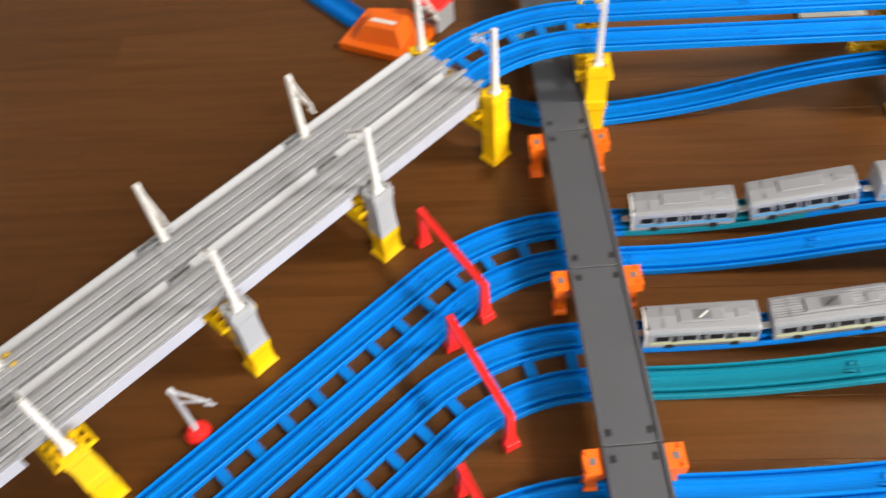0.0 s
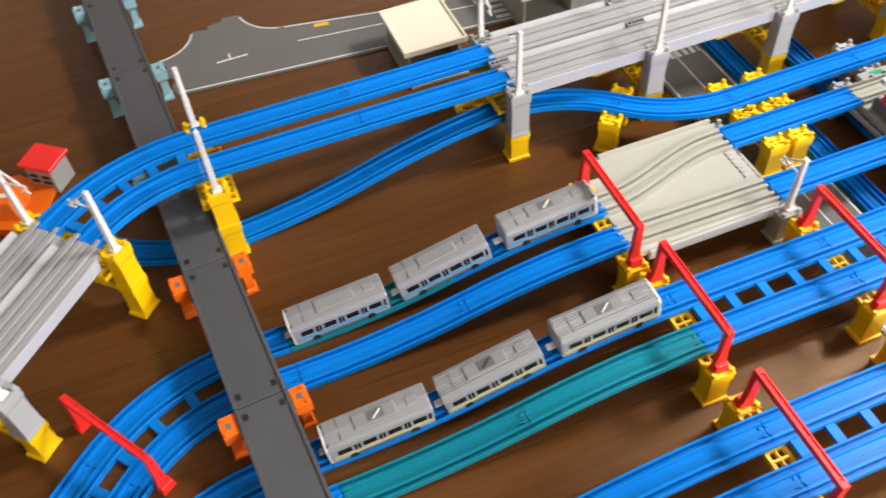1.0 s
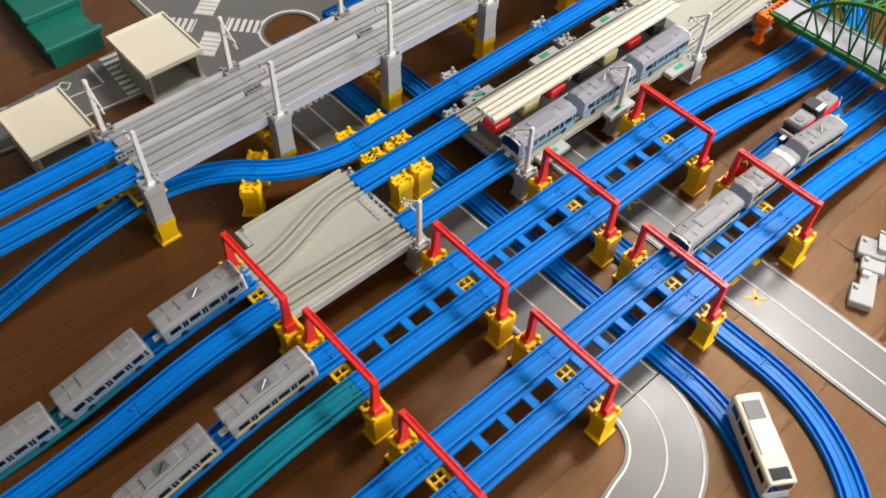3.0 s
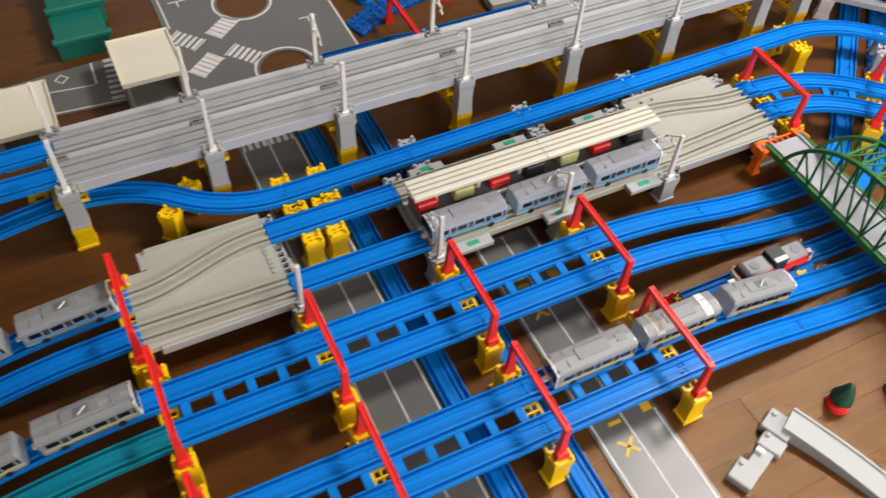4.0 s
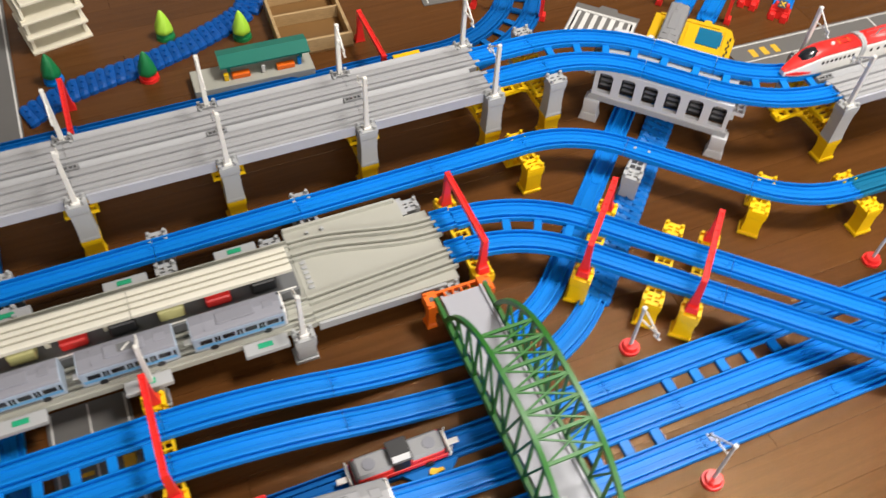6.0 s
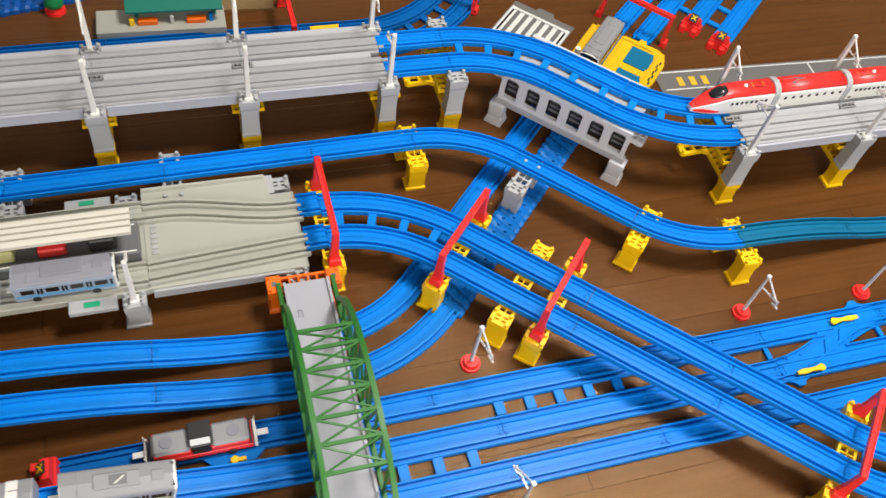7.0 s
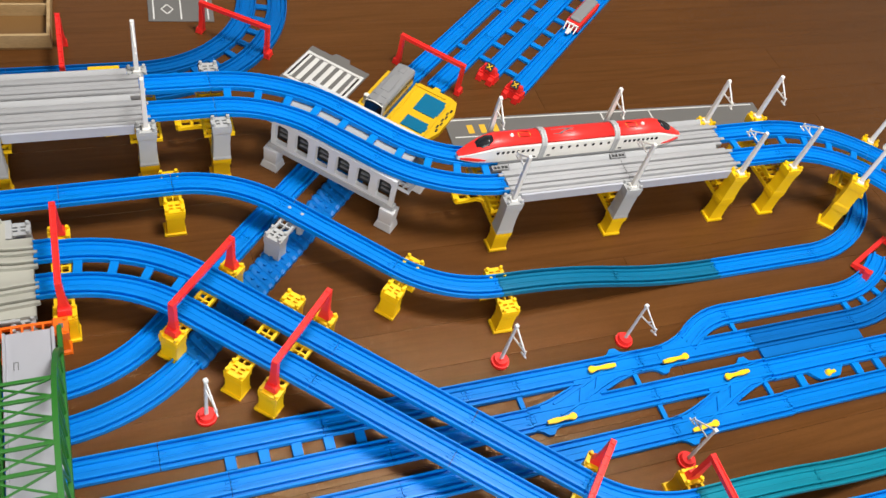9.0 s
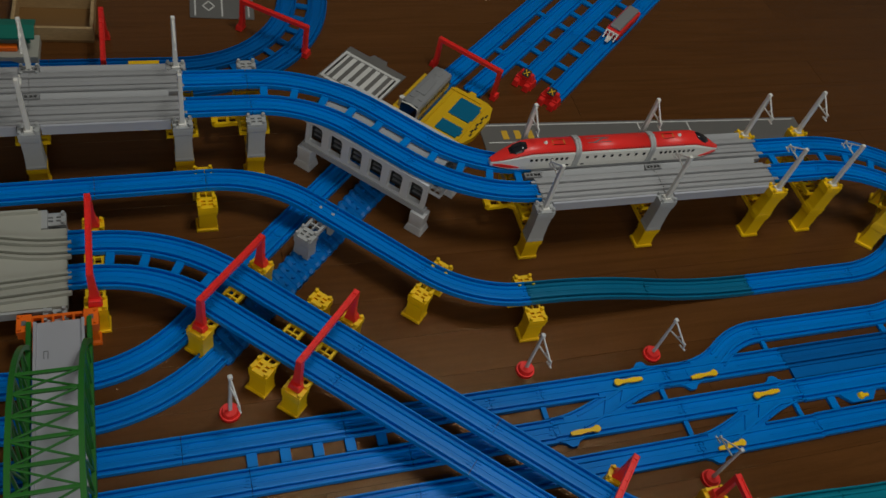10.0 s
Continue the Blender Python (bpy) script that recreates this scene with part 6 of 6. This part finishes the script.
    for x in ((-L,) if nose else (-L, L)):
        bm = loft(bmesh.new(), [[(x + q, y * k, 0.0062 + (z - 0.0062) * k) for y, z in rounded(W * 1.08, 0.0062, 0.0488, 0.018, 0.002, 8)] for q, k in ((-0.0026, 0.97), (-0.0020, 1), (0.0020, 1), (0.0026, 0.97))])
        part("gangway", bm, STONE, root, "grey rounded gangway end")
    part("underframe", bx(-L + 0.006, 0.02 if nose else L - 0.006, -0.012, 0.012, 0.0035, 0.0062, 0.0004), DARKGREY, root)
    return root


ey = RE.y + 0.03
ez = VZ + 0.0052
express_car(pose(1.826, ey, ez, 0, 0, 180), True)
express_car(pose(1.963, ey, ez, 0, 0, 0), False)
express_car(pose(2.100, ey, ez, 0, 0, 0), True)


def shunter():
    root = thing("red_locomotive", pose(0.944, SID, GZ + RT, 0, 0, 0), "red and grey toy diesel locomotive with black cab", "toy train")
    part("frame", bx(-0.062, 0.062, -0.0165, 0.0165, 0.0055, 0.0150, 0.001), RED, root, "red frame")
    for sg in (-1, 1):
        part("hood", bx(min(sg * 0.012, sg * 0.058), max(sg * 0.012, sg * 0.058), -0.0150, 0.0150, 0.0150, 0.0312, 0.0035), ROOF, root, "grey hood")
        part("hood_side", bx(min(sg * 0.012, sg * 0.057), max(sg * 0.012, sg * 0.057), -0.0158, 0.0158, 0.0152, 0.0268, 0.001), RED, root, "red hood side")
        part("end_plate", bx(sg * 0.0595 - 0.0014, sg * 0.0595 + 0.0014, -0.0155, 0.0155, 0.0152, 0.0265, 0.0008), BLACK, root, "black hood end")
        for q in (-1, 1):
            part("handrail", bx(sg * 0.0668 - 0.0007, sg * 0.0668 + 0.0007, q * 0.0140 - 0.0012, q * 0.0140 + 0.0012, 0.0162, 0.0270, 0.0003), WHITE, root, "white handrail post")
        part("fan", cone(bmesh.new(), (sg * 0.040, 0, 0.0311), 0.0085, 0.0080, 0.0012, 24), SLATE, root, "round grey roof fan")
        part("buffer_beam", bx(sg * 0.0655 - 0.002, sg * 0.0655 + 0.002, -0.0170, 0.0170, 0.0060, 0.0160, 0.0008), WHITE, root)
        part("coupler", bx(sg * 0.075 - 0.007, sg * 0.075 + 0.007, -0.004, 0.004, 0.0075, 0.0105, 0.0006), WHITE, root)
        for x in (-0.036, 0.036):
            part("wheel", cone(bmesh.new(), (x, sg * 0.0165, 0.0058), 0.0056, 0.0056, 0.0025, 16, Matrix.Rotation(radians(90), 4, "X")), BLACK, root)
    part("cab", bx(-0.0118, 0.0118, -0.0160, 0.0160, 0.0150, 0.0375, 0.0015), BLACK, root, "black cab")
    part("cab_roof", bx(-0.0140, 0.0140, -0.0165, 0.0165, 0.0376, 0.0400, 0.0010), BLACK, root)
    part("roof_stripe", bx(-0.0120, 0.0115, -0.0150, -0.0070, 0.0401, 0.0409, 0), PALE, root, "pale grey roof panel")
    return root


shunter()
q = pose(Y0.x, Y0.y, 0, 0, 0, YH) @ Vector((0.428, -0.137, 0))
root = thing("red_yard_engine", pose(q.x, q.y, GZ + RT, 0, 0, YH), "small red toy engine with a grey top on a yard line", "toy train")
part("body", bx(-0.055, 0.055, -0.0165, 0.0165, 0.0055, 0.0240, 0.002), RED, root)
part("hood", bx(-0.048, 0.050, -0.0125, 0.0125, 0.0241, 0.0310, 0.002), ROOF, root)
bm = bx(-0.0575, -0.0540, -0.0150, 0.0150, 0.0190, 0.0225, 0.0006)
for y in (-0.0132, -0.0044, 0.0044, 0.0132):
    bar(bm, (-0.0557, y, 0.0205), (-0.0690, y * 0.9, 0.0085), 0.0026, 0.0022)
part("guard", bm, WHITE, root, "white pronged front guard")
part("coupler", bx(-0.078, -0.0548, -0.004, 0.004, 0.0075, 0.0105, 0.0006), WHITE, root)


def bus():
    root = thing("toy_bus", pose(0.374, -0.776, GZ + RT, 0, 0, 57), "cream toy bus with dark windows on the blue cross track", "toy bus")
    sec = rounded(0.0185, 0.0060, 0.0430, 0.004, 0.001)
    part("body", loft(bmesh.new(), [[(x, y * k, z) for y, z in sec] for x, k in ((-0.060, 0.95), (-0.057, 1), (0.057, 1), (0.060, 0.95))]), CREAM, root)
    part("roof_panel", bx(-0.022, 0.022, -0.0130, 0.0130, 0.0432, 0.0448, 0.0006), WHITE, root, "white roof panel")
    part("roof_hatch", bx(0.024, 0.050, -0.0120, 0.0120, 0.0432, 0.0446, 0.0006), DARKGREY, root, "grey roof hatch")
    part("rear_window", bx(-0.056, -0.040, -0.0125, 0.0125, 0.0430, 0.0442, 0.0006), GLASS, root, "dark sloping window")
    for sg in (-1, 1):
        for i in range(5):
            x = -0.042 + 0.021 * i
            part("window", bx(x - 0.009, x + 0.009, sg * 0.0186 - 0.0005, sg * 0.0186 + 0.0005, 0.0250, 0.0370, 0.0004), GLASS, root)
        for x in (-0.034, 0.036):
            part("wheel", cone(bmesh.new(), (x, sg * 0.0160, 0.0062), 0.0062, 0.0062, 0.003, 16, Matrix.Rotation(radians(90), 4, "X")), BLACK, root)
    part("windscreen", bx(-0.0612, -0.0598, -0.0150, 0.0150, 0.0220, 0.0380, 0.0004), GLASS, root)
    part("bumper", bx(-0.0640, -0.0602, -0.0160, 0.0160, 0.0070, 0.0120, 0.0006), LIGHTBLUE, root)
    return root


bus()

# ---------------------------------------------------------------- floor strips
PW = 0.0725
X0, X1, Y0F, Y1F = -3.0, 4.6, -2.6, 3.0
planks = {}
rows = int((Y1F - Y0F) / PW)
for k in range(rows):
    y = Y0F + (Y1F - Y0F) * k / rows
    w = (Y1F - Y0F) / rows
    cut = X0
    first = (0.62, 1.24, 1.86)[k % 3]
    while cut < X1 - 0.01:
        length = min(first if cut == X0 else 1.9, X1 - cut)
        key = round(length, 3)
        if key not in planks:
            ob = link("plank", bx(0.0003, length - 0.0003, 0.00012, w - 0.00012, -0.014, -0.0002, 0.0002), FLOOR, floor)
            planks[key] = ob.data
            ob.matrix_basis = pose(cut, y, 0)
        else:
            shared("plank", planks[key], floor, pose(cut, y, 0))
        cut += length
